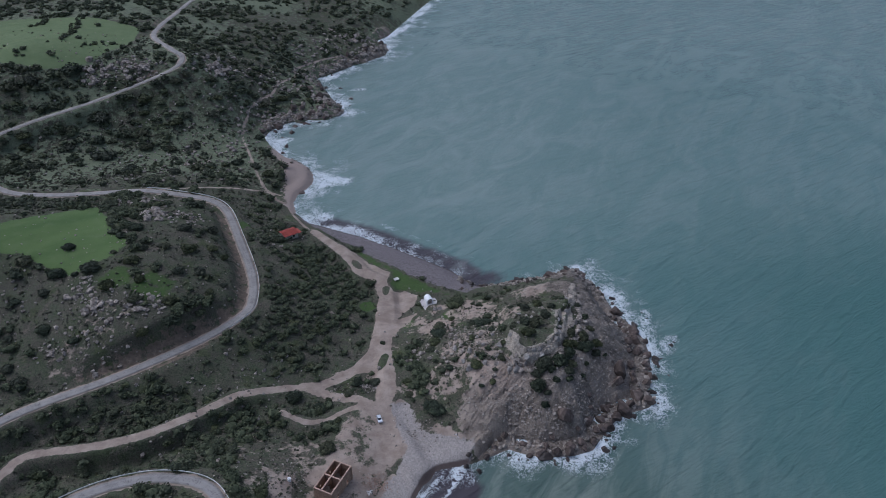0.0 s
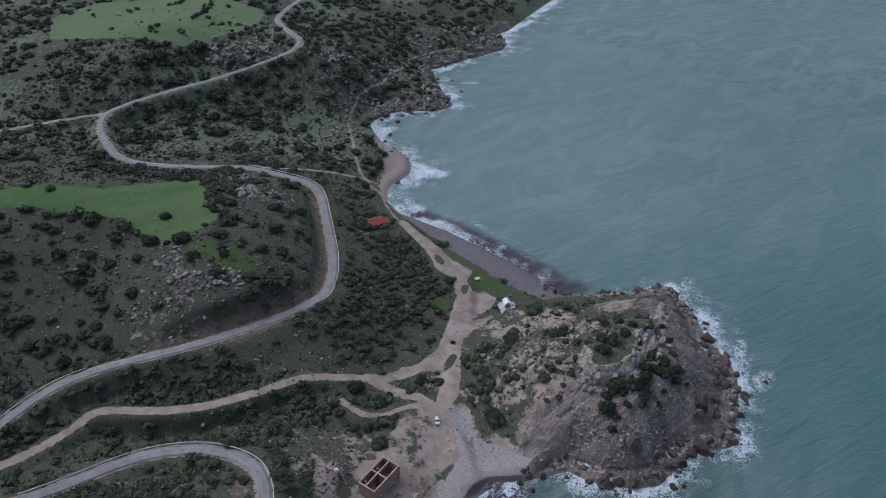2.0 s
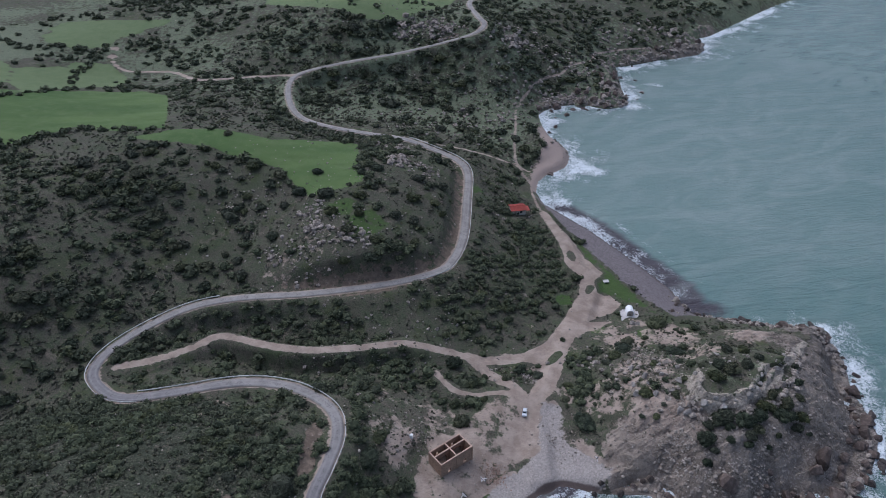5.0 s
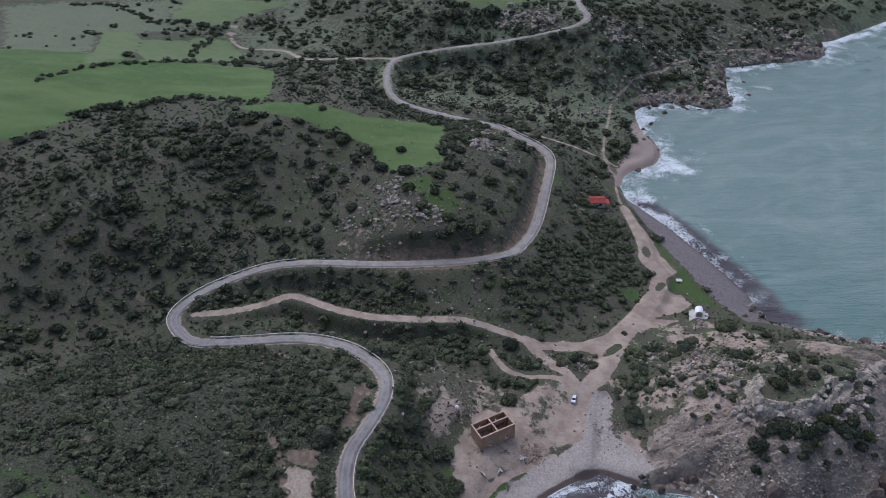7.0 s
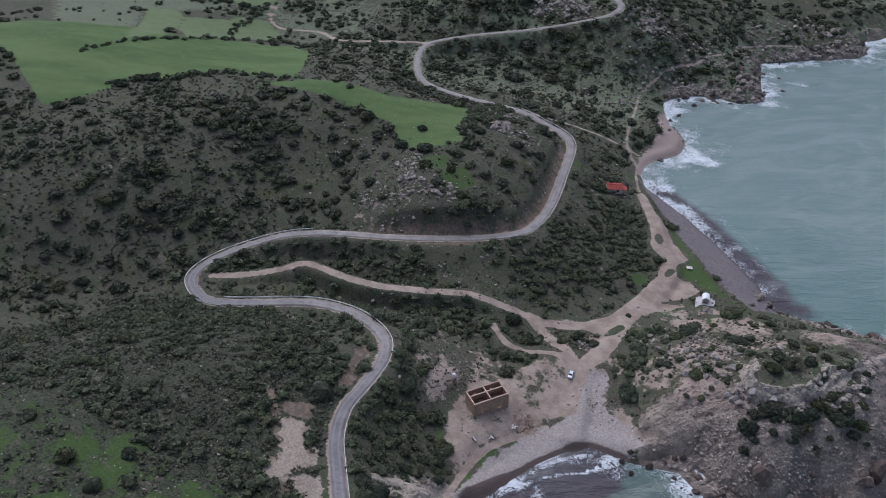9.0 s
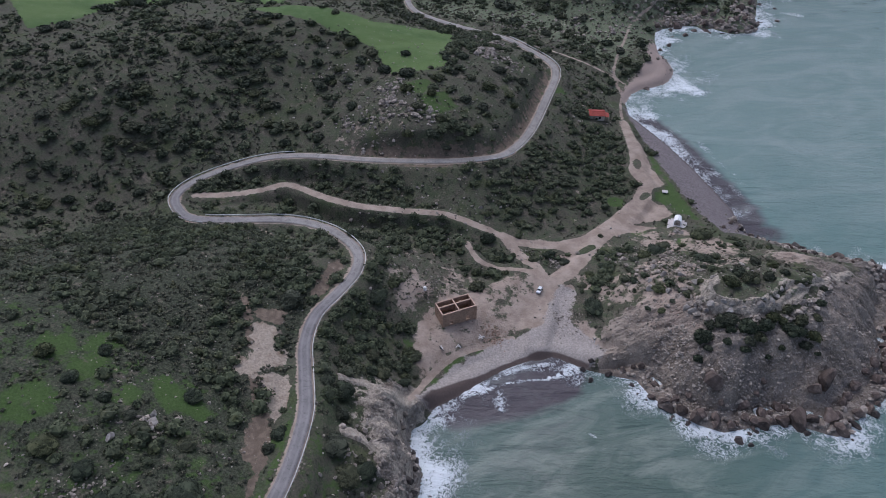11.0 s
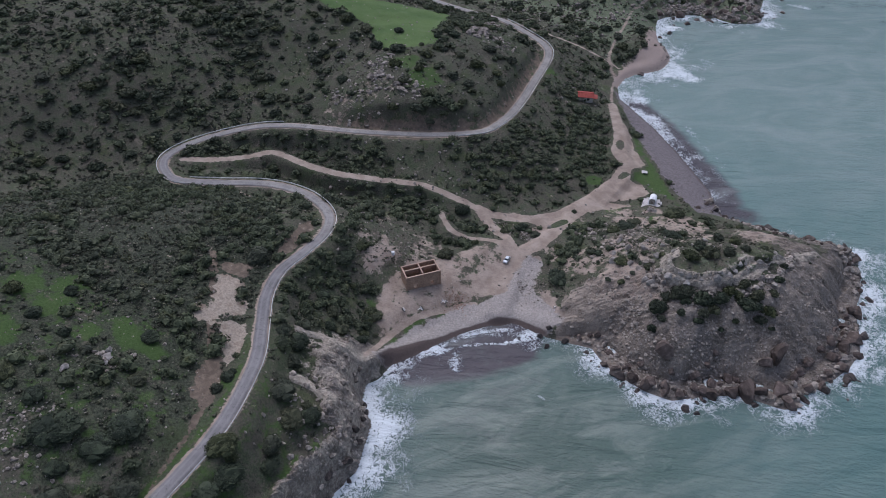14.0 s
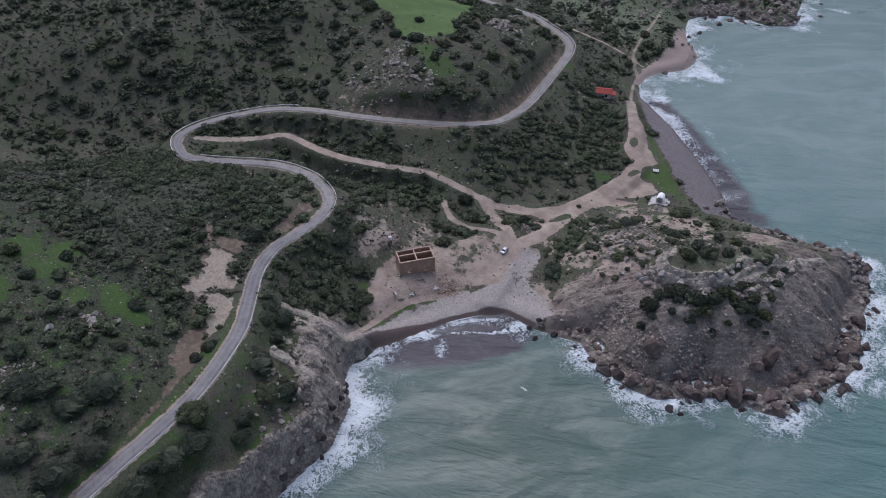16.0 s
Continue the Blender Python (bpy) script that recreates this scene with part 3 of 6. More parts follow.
RIM = plain("pale_wall_top", (0.42, 0.29, 0.22), 0.92, grain=3.0)
INSIDE = plain("inner_plaster", (0.250, 0.165, 0.122), 0.95, grain=1.2, spread=0.3)
WHITE = plain("whitewash", (0.80, 0.79, 0.78), 0.8, grain=2.0, spread=0.06)
PAVING = plain("pale_paving", (0.50, 0.46, 0.44), 0.85, grain=2.5, spread=0.14)
TILE = plain("red_roof_tile", (0.29, 0.060, 0.045), 0.8, grain=3.0, spread=0.25)
PLASTER = plain("dull_plaster", (0.42, 0.38, 0.33), 0.9, grain=2.0)
STEEL = plain("galvanised_rail", (0.60, 0.59, 0.57), 0.55, 0.5, 0.1, grain=1.0, spread=0.15)
POST = plain("rail_post", (0.26, 0.25, 0.24), 0.6, 0.4, 0.2)
WOOD_GREY = plain("weathered_timber", (0.28, 0.23, 0.18), 0.9, grain=6.0)
CAR_PAINT = plain("white_car_paint", (0.62, 0.63, 0.65), 0.25, 0.5, spread=0.03, relief=0.0)
GLASS = plain("dark_car_glass", (0.02, 0.024, 0.028), 0.08, 0.6, spread=0.1, relief=0.0)
RUBBER = plain("tyre_rubber", (0.025, 0.025, 0.026), 0.9)
BLACK = plain("dark_plastic", (0.035, 0.035, 0.038), 0.6)
RUBBLE_RED = plain("broken_brick", (0.29, 0.200, 0.152), 0.95, grain=4.0, spread=0.35)


# ---- the lie of the land ----
def smooth(v, low, high):
    t = np.clip((v - low) / (high - low), 0, 1)
    return t * t * (3 - 2 * t)


def lattice(ix, iy, seed):
    h = (ix.astype(np.int64) * 374761393 + iy.astype(np.int64) * 668265263 + seed * 1442695041) & 0xFFFFFFFF
    h = ((h ^ (h >> 13)) * 1274126177) & 0xFFFFFFFF
    return ((h ^ (h >> 16)) & 0xFFFF) / 65535.0


def rough(X, Y, size, seed=0, octaves=4):
    """Value noise from -1 to 1, whose broadest waves measure size metres."""
    total, weight = np.zeros(X.shape), 0.0
    for o in range(octaves):
        u, v = X * 2 ** o / size + 17.3 * o, Y * 2 ** o / size - 9.1 * o
        iu, iv = np.floor(u), np.floor(v)
        fu, fv = u - iu, v - iv
        fu, fv = fu * fu * (3 - 2 * fu), fv * fv * (3 - 2 * fv)
        a, b = lattice(iu, iv, seed + o), lattice(iu + 1, iv, seed + o)
        c, d = lattice(iu, iv + 1, seed + o), lattice(iu + 1, iv + 1, seed + o)
        total += 0.5 ** o * (a + (b - a) * fu + (c - a) * fv + (a - b - c + d) * fu * fv)
        weight += 0.5 ** o
    return total / weight * 2 - 1


def blocks(X, Y, size, seed=0):
    """Broken ledges: tilted slabs of about that size, each at its own height, from -1 to 1."""
    wx, wy = X + 0.35 * size * rough(X, Y, size * 1.6, seed + 1, 2), Y + 0.35 * size * rough(X, Y, size * 1.6, seed + 2, 2)
    u, v = (0.85 * wx + 0.53 * wy) / size, (0.85 * wy - 0.53 * wx) / (size * 0.6)
    v = v + 0.5 * (np.floor(u) % 2)
    iu, iv = np.floor(u), np.floor(v)
    tilt = (u - iu - 0.5) * (lattice(iu, iv, seed + 5) - 0.5) + (v - iv - 0.5) * (lattice(iu, iv, seed + 6) - 0.5)
    return lattice(iu, iv, seed) * 2 - 1 + 1.2 * tilt


def along(X, Y, line, reach=1e9):
    """Distance to a line, the side (plus: left of its way), and the third value along it."""
    best, side, level = np.full(X.shape, 1e9), np.zeros(X.shape), np.zeros(X.shape)
    for p, q in zip(line[:-1], line[1:]):
        dx, dy = q[0] - p[0], q[1] - p[1]
        near = (X > min(p[0], q[0]) - reach) & (X < max(p[0], q[0]) + reach) & (Y > min(p[1], q[1]) - reach) & (Y < max(p[1], q[1]) + reach)
        if not near.any():
            continue
        x, y = X[near], Y[near]
        t = np.clip(((x - p[0]) * dx + (y - p[1]) * dy) / (dx * dx + dy * dy), 0, 1)
        ex, ey = x - p[0] - t * dx, y - p[1] - t * dy
        e = np.hypot(ex, ey)
        b, s, v = best[near], side[near], level[near]
        hit = e < b
        b[hit], s[hit] = e[hit], np.sign(dx * ey - dy * ex)[hit]
        if len(p) > 2:
            v[hit] = (p[2] + t * (q[2] - p[2]))[hit]
        best[near], side[near], level[near] = b, s, v
    return best, side, level


def within(X, Y, ring):
    odd = np.zeros(X.shape, bool)
    for p, q in zip(ring, ring[1:] + ring[:1]):
        if p[1] != q[1]:
            odd ^= ((p[1] > Y) != (q[1] > Y)) & (X < (q[0] - p[0]) * (Y - p[1]) / (q[1] - p[1]) + p[0])
    return odd


def depth_in(X, Y, ring, reach=60.0):
    """Metres inside a ring (outside: minus)."""
    d = along(X, Y, ring + ring[:1], reach)[0]
    d = np.minimum(d, reach)
    return np.where(within(X, Y, ring), d, -d)


def spline(points, step=2.0):
    """A smooth line through the points, in even steps."""
    p = np.array(points, float)
    p = np.vstack([2 * p[0] - p[1], p, 2 * p[-1] - p[-2]])
    made = []
    for a, b, c, d in zip(p[:-3], p[1:-2], p[2:-1], p[3:]):
        n = max(2, int(np.hypot(*(c - b)[:2]) / step))
        for t in np.arange(n) / n:
            made.append(0.5 * (2 * b + (c - a) * t + (2 * a - 5 * b + 4 * c - d) * t ** 2 + (3 * b - a - 3 * c + d) * t ** 3))
    made.append(p[-2])
    return [tuple(v) for v in np.array(made)]


SHORE = SHORE_SOUTH + SHORE_HEADLAND + SHORE_NORTH
LAND = SHORE + [(-4000, 2200), (-4000, -900)]
MAIN = spline(ROAD_LOWER + ROAD_UPPER)
TRACKS = [(spline(TRACK_VALLEY), 1.45), (spline(TRACK_SHORE[:11]), 1.9), (spline(TRACK_SHORE[10:]), 0.75), (spline(TRACK_BEACH), 1.7),
          (spline(TRACK_FORK), 1.5), (spline(TRACK_SIDE), 0.95), (spline(TRACK_LANE), 0.95), (spline(TRACK_LINK), 0.8), (spline(TRACK_WEST), 1.4)]
ROAD_HALF = 1.75


def shore(X, Y):
    d = along(X, Y, SHORE)[0]
    return np.where(within(X, Y, LAND), d, -d)


def cliffs(X, Y, d):
    """Where the shore is bare rock, not beach or soil: 0 to 1."""
    f = np.zeros(X.shape)
    for x, y, r, inland in ((50, 195, 36, 34), (30, 165, 24, 34), (62, 225, 22, 16), (-21, 98, 10, 15), (-10, 87, 11, 14), (2, 75, 13, 9), (12, 58, 14, 8), (20, 30, 30, 9),
                            (-84, 440, 32, 13), (-78, 495, 26, 9), (-60, 560, 40, 9), (-100, 400, 14, 8)):
        f = np.maximum(f, smooth(np.hypot(X - x, Y - y), r * 1.25, r * 0.8) * smooth(d + 3 * rough(X, Y, 12, 71), inland, inland * 0.5))
    return f


def terrain(X, Y):
    """Height of the ground, and its kinds of surface as masks from 0 to 1."""
    d = shore(X, Y)
    z = np.full(X.shape, 14.0)
    for x, y, rise, r in HILLS_SOUTH + HILLS_NORTH:
        z += rise * np.exp(-((X - x) ** 2 + (Y - y) ** 2) / (2.0 * r * r))
    mesa = depth_in(X, Y, MESA, 30.0) + 1.5 * rough(X, Y, 8, 3)
    rim = smooth(X, 19, 25) * smooth(Y, 215, 206)
    z += (2.2 * smooth(mesa, -0.5, 0.6) + 1.4 * smooth(mesa, -2.6, -1.4)) * rim - 1.6 * np.exp(-((X - 32) ** 2 + (Y - 190) ** 2) / 800)
    crag = cliffs(X, Y, d)
    turn, out = np.arctan2(Y - 197, X - 36) * 34, np.hypot(X - 36, Y - 197)
    home = smooth(out, 58, 48)
    bench = 5.5 * crag * home * smooth(X - 0.2 * (Y - 200), 16, 30)
    rise = 1 - np.exp(-np.maximum(d - bench, 0) / (9.0 - 3.4 * crag * (Y < 300) + 9.0 * smooth(Y, 350, 390) * smooth(X, -140, -100)))
    z = np.where(d > 0, rise * z + 0.42 * np.minimum(d, bench), np.maximum(d * (0.08 + 0.25 * crag), -7))
    soft = smooth(d, 0, 9)
    for x, y, lift, r in HOLLOWS_HEAD + HOLLOWS_WEST + HOLLOWS_NORTH:
        z += lift * soft * np.exp(-((X - x) ** 2 + (Y - y) ** 2) / (2.0 * r * r))
    z += 3.2 * smooth(d, 0.5, 3.5) * np.exp(-((X + 15) ** 2 + (Y - 95) ** 2) / 120.0)
    turf = smooth(depth_in(X, Y, WEST_TURF, 15) + 1.5 * rough(X, Y, 6, 77), -1.5, 1.5)
    rocky = crag * (1 - smooth(mesa, 0, 2.5)) * (1 - 0.9 * turf)
    fold = 1 - 2 * np.abs(rough(X, Y, 16, 5))
    gully = 1 - 2 * np.abs(rough(turn + 2 * rough(X, Y, 14, 6), out * 0.22, 7, 8))
    shelf = 1 - 2 * np.abs(rough(X * 0.8 + Y * 0.6, (Y * 0.8 - X * 0.6) * 0.4, 7, 9))
    z += np.where(d > -2, rocky * smooth(d, -1, 5) * ((1 - home) * (0.6 * fold + 0.5 * shelf) + home * (0.85 * gully + 0.3 * fold) + 0.5 * rough(X, Y, 5, 7) + 0.42 * blocks(X, Y, 3.6, 91) + 0.25 * blocks(X, Y, 1.9, 95) + (1 - home) * 0.3 * blocks(X, Y, 4.0, 97) + home * 0.55 * rough(X, Y, 2.6, 103, 2)), 0)
    z += 0.5 * blocks(X, Y, 2.8, 99) * smooth(np.abs(mesa + 0.5), 3.0, 1.0) * rim * smooth(d, 6, 10)
    wild = smooth(d, 6, 25)
    z += wild * (0.9 * rough(X, Y, 30, 11, 3) + 0.35 * rough(X, Y, 6, 13))
    z += 0.12 * rough(X, Y, 3, 15, 2) * smooth(d, 0, 3)
    masks = {"rock": rocky * smooth(d, -2, 1), "ledge": (0.80 + 0.5 * rough(X, Y, 5, 85, 2)) * smooth(np.abs(mesa - 0.2), 2.8, 1.0) * rim * smooth(d, 2, 8) * np.maximum(smooth(Y, 212, 196), smooth(rough(X, Y, 6, 83, 2), -0.1, 0.3)), "streak": 0.5 + 0.5 * gully * home, "rust": np.maximum(smooth(Y, 360, 400), home * smooth(X, 44, 20))}
    west = smooth(depth_in(X, Y, CLIFF_PALE, 20) + 2 * rough(X, Y, 6, 73), -2, 2)
    ridge = 1 - 2 * np.abs(rough(X * 0.5 + Y * 0.87, (X * 0.87 - Y * 0.5) * 0.22, 5, 105, 3))
    z += west * (0.55 * ridge + 0.22 * blocks(X, Y, 2.4, 107)) * smooth(d, 0, 4)
    shelf_west = np.zeros(X.shape)
    for line in LEDGES_WEST:
        shelf_west = np.maximum(shelf_west, smooth(along(X, Y, line, 10)[0] + 1.2 * rough(X, Y, 4, 74), 2.4, 0.8))
    z += 0.9 * shelf_west * smooth(d, 1, 4)
    lip = smooth(along(X, Y, LEDGE_HEAD, 10)[0] + 1.6 * rough(X, Y, 5, 76), 2.0, 0.7)
    z += 0.7 * lip
    shelf_west = np.maximum(shelf_west, 0.85 * lip)
    masks["ledge"] = np.maximum(np.maximum(masks["ledge"], np.maximum(0.46 * west, shelf_west)), 0.44 * crag * (1 - home) * (Y < 112))
    outcrop = smooth(rough(X, Y, 7, 75), 0.25, 0.55) * smooth(np.hypot(X - 14, Y - 188), 22, 12)
    z += 0.8 * outcrop * (1 + 0.5 * blocks(X, Y, 2.2, 109))
    masks["ledge"] = np.maximum(masks["ledge"], 0.6 * outcrop)
    masks["rock"] = np.maximum(masks["rock"], masks["ledge"])
    # Grass; the ramp along Y also puts distant haze into the ground colour.
    masks["meadow_haze"] = (0.46 + 0.5 * rough(X, Y, 34, 77)) * smooth(Y, 230, 330) + 0.35 * smooth(np.hypot(X - 30, Y - 198), 20, 10)
    main, side, level = along(X, Y, MAIN, 60.0)
    bed = smooth(main, ROAD_HALF + 7.0, ROAD_HALF + 1.0)
    diff = z - level
    z = z + bed * (level - 0.12 - z)
    bank = along(X, Y, BANKS, 12.0)
    masks["cut"] = np.maximum(smooth(main, 9, 4) * smooth(diff, 0.6, 2.2) * 0.62 * smooth(Y, 76, 92), 0.8 * smooth(bank[0], bank[2] + 1.0, bank[2] - 1.2))
    masks["cut"] = np.maximum(masks["cut"], smooth(depth_in(X, Y, BANK_BEND, 10), -1.2, 1.2) * smooth(main, ROAD_HALF, ROAD_HALF + 1.5))
    masks["cut"] = np.maximum(masks["cut"], 0.9 * smooth(np.maximum(depth_in(X, Y, QUARRY_BROWN, 10), depth_in(X, Y, BANK_LOWER, 10)), -1.6, 1.2))
    masks["cut"] = np.maximum(masks["cut"], 0.75 * smooth(along(X, Y, QUARRY_PATH, 8)[0], 1.8, 0.5))
    dirt = smooth(main, ROAD_HALF + 1.2, ROAD_HALF + 0.2) * 0.75
    for line, half in TRACKS:
        e, _, v = along(X, Y, line, 20.0)
        bed = smooth(e, half + 4.0, half + 0.5)
        if half > 0.9:
            z = z + bed * (v - z)
        ruts = 1 - 0.25 * smooth(np.abs(e - 0.75), 0.6, 0.1)
        dirt = np.maximum(dirt, smooth(e, half + 0.8, half - 0.4) * ruts * (0.8 if half < 0.9 else 1.0))
    yard = depth_in(X, Y, BARE_YARD, 20)
    z += smooth(yard, -6, 5) * 0.75 * (2.0 + smooth(X, -16, -30) * 3.0 - z) * smooth(d, 3, 14)
    dirt = np.maximum(dirt, smooth(yard, -2.5, 3.0) * (0.62 + 0.3 * rough(X, Y, 9, 61)))
    dirt = np.maximum(dirt, smooth(np.maximum(depth_in(X, Y, SQUARE, 20), depth_in(X, Y, JUNCTION, 20)), -1.6, 1.6) * (0.85 + 0.4 * rough(X, Y, 7, 63)))
    dirt = np.maximum(dirt, smooth(depth_in(X, Y, GULLY_PALE, 20), -2.5, 2.5) * (0.62 + 0.35 * rough(X, Y, 6, 65)))
    dirt = np.maximum(dirt, smooth(depth_in(X, Y, GREY_SLOPE, 20), -3, 3) * (0.40 + 0.5 * rough(X, Y, 9, 67)))
    dirt = np.maximum(dirt, smooth(depth_in(X, Y, OPEN_GROUND, 20), -3, 3) * (0.36 + 0.5 * rough(X, Y, 8, 69)))
    for x, y, r, amount in BALD:
        dirt = np.maximum(dirt, amount * smooth(np.hypot(X - x, Y - y), r * 1.3, r * 0.4) * smooth(d, 3, 9))
    for x, y, long, wide, turn in ((-36.9, 251.5, 4.4, 1.7, 126), (-23.4, 234.3, 3.4, 1.6, 95), (-21.5, 192, 5.0, 1.8, 80), (-30, 184.5, 3.5, 1.8, 40)):
        u = (X - x) * math.cos(radians(turn)) + (Y - y) * math.sin(radians(turn))
        v = (Y - y) * math.cos(radians(turn)) - (X - x) * math.sin(radians(turn))
        dirt = dirt * smooth(np.hypot(u / long, v / wide), 0.6, 1.2)
    masks["dirt"] = dirt
    masks["beach"] = smooth(depth_in(X, Y, BEACH_COVE, 20), -3, 3)
    masks["grit"] = smooth(depth_in(X, Y, BEACH_NORTH, 20), -3, 3)
    masks["red"] = smooth(depth_in(X, Y, BEACH_RED, 20), -6, 6)
    masks["quarry"] = smooth(np.maximum(depth_in(X, Y, QUARRY, 20), depth_in(X, Y, QUARRY_LOWER, 20)), -2.0, 2.0) * (1 - smooth(main, ROAD_HALF + 3, ROAD_HALF + 1))
    field = np.full(X.shape, -60.0)
    for ring in (FIELD_HILL, FIELD_WEST, FIELD_NORTH, FIELD_VALLEY, FIELD_BRIGHT, FIELD_FAR):
        field = np.maximum(field, depth_in(X, Y, ring))
    masks["field"] = smooth(field, -3, 3)
    masks["pasture"] = smooth(np.maximum(np.maximum(depth_in(X, Y, FIELD_NORTH), depth_in(X, Y, FIELD_VALLEY)), np.maximum(depth_in(X, Y, FIELD_BRIGHT), depth_in(X, Y, FIELD_FAR))), -3, -1)
    masks["meadow_haze"] = np.maximum(masks["meadow_haze"], 0.75 * smooth(depth_in(X, Y, HILL_PASTURE), -8, 8))
    lush = smooth(depth_in(X, Y, LAWN, 20), -2, 2)
    for x, y, r in ((-75, 42, 6), (-70, 50, 5), (-26, 128, 3), (-19, 124, 3.5), (-18, 134, 3), (-16, 153, 3), (-14.2, 214, 4), (2.8, 216, 4), (-15, 226, 2), (-30.8, 120.5, 3.4), (-21.5, 137, 1.8), (-18.8, 143, 1.6), (-104, 205, 9), (-117, 208, 7), (-88, 268, 4), (-92, 262, 4), (-30, 225, 4), (-60, 30, 8), (-90, 24, 12), (2.7, 63.3, 2), (2, 67.2, 2), (0.2, 72.4, 2), (-22.1, 64.5, 2.2), (-20, 114.4, 2), (-20.2, 120.4, 2), (-19.6, 125.6, 2), (-18, 131.3, 1.8), (-15.5, 136, 1.5), (-64, 44, 6), (-50.6, 46.3, 4), (-12.5, 158, 1.6), (-11.5, 153.5, 1.4), (-13.5, 162, 1.4), (-33, 118, 2.6), (-30.5, 121, 2.2)):
        lush = np.maximum(lush, 0.9 * smooth(np.hypot(X - x, Y - y), r * 1.2, r * 0.5))
    lush = np.maximum(lush, 1.05 * smooth(depth_in(X, Y, GREEN_PATCH, 10), -1.5, 2.0))
    lush = np.maximum(lush, 0.62 * smooth(depth_in(X, Y, GREEN_STRIP, 10), -2.0, 2.0))
    verge = smooth(np.abs(main - ROAD_HALF - 1.5), 1.2, 0.3) * smooth(Y, 82, 68) * (side > 0)
    lush = np.maximum(lush, 0.33 * smooth(depth_in(X, Y, GRASSY, 20), -4, 4) + 0.1 * rough(X, Y, 14, 81))
    masks["heath"] = 0.72 * smooth(depth_in(X, Y, SCRUB, 20), -6, 6)
    lush = np.maximum(lush, turf * (0.28 + 0.45 * rough(X, Y, 7, 87)))
    masks["lush"] = np.maximum(lush, verge * 0.8)
    masks["wet"] = np.maximum(smooth(d, 2.2, 0.4), masks["beach"] * smooth(d + smooth(Y, 112, 136) * 2.8 + 1.0 * rough(X, Y, 7, 79, 2), 4.6, 2.6)) * np.maximum(masks["beach"], np.maximum(0.45 * masks["rock"], 0.6 * masks["grit"]))
    return z, d, masks


def sheet(name, X, Y, Z, masks, material):
    """A grid as one mesh, with its masks as attributes."""
    rows, cols = X.shape
    index = np.arange(rows * cols).reshape(rows, cols)
    quads = np.stack([index[:-1, :-1], index[:-1, 1:], index[1:, 1:], index[1:, :-1]], -1).reshape(-1, 4)
    return mesh_of(name, np.stack([X, Y, Z], -1).reshape(-1, 3), quads, material, True, masks)


def mesh_of(name, points, faces, material, soft=False, masks=None):
    faces = np.asarray(faces)
    data = bpy.data.meshes.new(name)
    size = faces.shape[1]
    data.vertices.add(len(points))
    data.vertices.foreach_set("co", np.asarray(points, np.float32).ravel())
    data.loops.add(faces.size)
    data.loops.foreach_set("vertex_index", faces.ravel().astype(np.int32))
    data.polygons.add(len(faces))
    data.polygons.foreach_set("loop_start", np.arange(0, faces.size, size, dtype=np.int32))
    data.polygons.foreach_set("loop_total", np.full(len(faces), size, np.int32))
    flat = np.full(len(faces), soft)
    if masks and "rock" in masks:
        flat &= np.asarray(masks["rock"]).ravel()[faces[:, 0]] < 0.35
    data.polygons.foreach_set("use_smooth", flat)
    for key, values in (masks or {}).items():
        layer = data.attributes.new(key, "FLOAT", "POINT")
        layer.data.foreach_set("value", np.asarray(values, np.float32).ravel())
    data.update(calc_edges=True)
    data.materials.append(material)
    return data


def axis(spans, low, high, growth=1.09):
    """Grid lines in spans of (start, end, step), then ever wider steps out to low and high."""
    made = []
    for a, b, s in spans:
        made += list(np.arange(a, b, s))
    made.append(spans[-1][1])
    s = spans[-1][2]
    while made[-1] < high:
        s *= growth
        made.append(made[-1] + s)
    s = spans[0][2]
    while made[0] > low:
        s *= growth
        made.insert(0, made[0] - s)
    return np.array(made)


gx = axis([(-330, -160, 2.2), (-160, -110, 1.4), (-110, -30, 0.9), (-30, 84, 0.7)], -4000, 140)
gy = axis([(16, 260, 0.85), (260, 430, 1.3), (430, 620, 2.0)], -800, 2100)
GX, GY = np.meshgrid(gx, gy)
GZ, GD, MASKS = terrain(GX, GY)
ground = new("ground", sheet("ground", GX, GY, GZ, MASKS, GROUND))
tagged(ground, "hilly coastal ground with scrub, bare rock, green fields, dirt tracks and pebble beaches", "ground", kind="structure")


def height(x, y):
    """Height of the built ground at places in plan."""
    x, y = np.atleast_1d(np.asarray(x, float)), np.atleast_1d(np.asarray(y, float))
    i, j = np.clip(np.searchsorted(gx, x) - 1, 0, len(gx) - 2), np.clip(np.searchsorted(gy, y) - 1, 0, len(gy) - 2)
    u, v = (x - gx[i]) / (gx[i + 1] - gx[i]), (y - gy[j]) / (gy[j + 1] - gy[j])
    return (GZ[j, i] * (1 - u) + GZ[j, i + 1] * u) * (1 - v) + (GZ[j + 1, i] * (1 - u) + GZ[j + 1, i + 1] * u) * v


def mask_at(key, x, y):
    i, j = np.clip(np.searchsorted(gx, x), 0, len(gx) - 1), np.clip(np.searchsorted(gy, y), 0, len(gy) - 1)
    return (GD if key == "shore" else MASKS[key])[j, i]


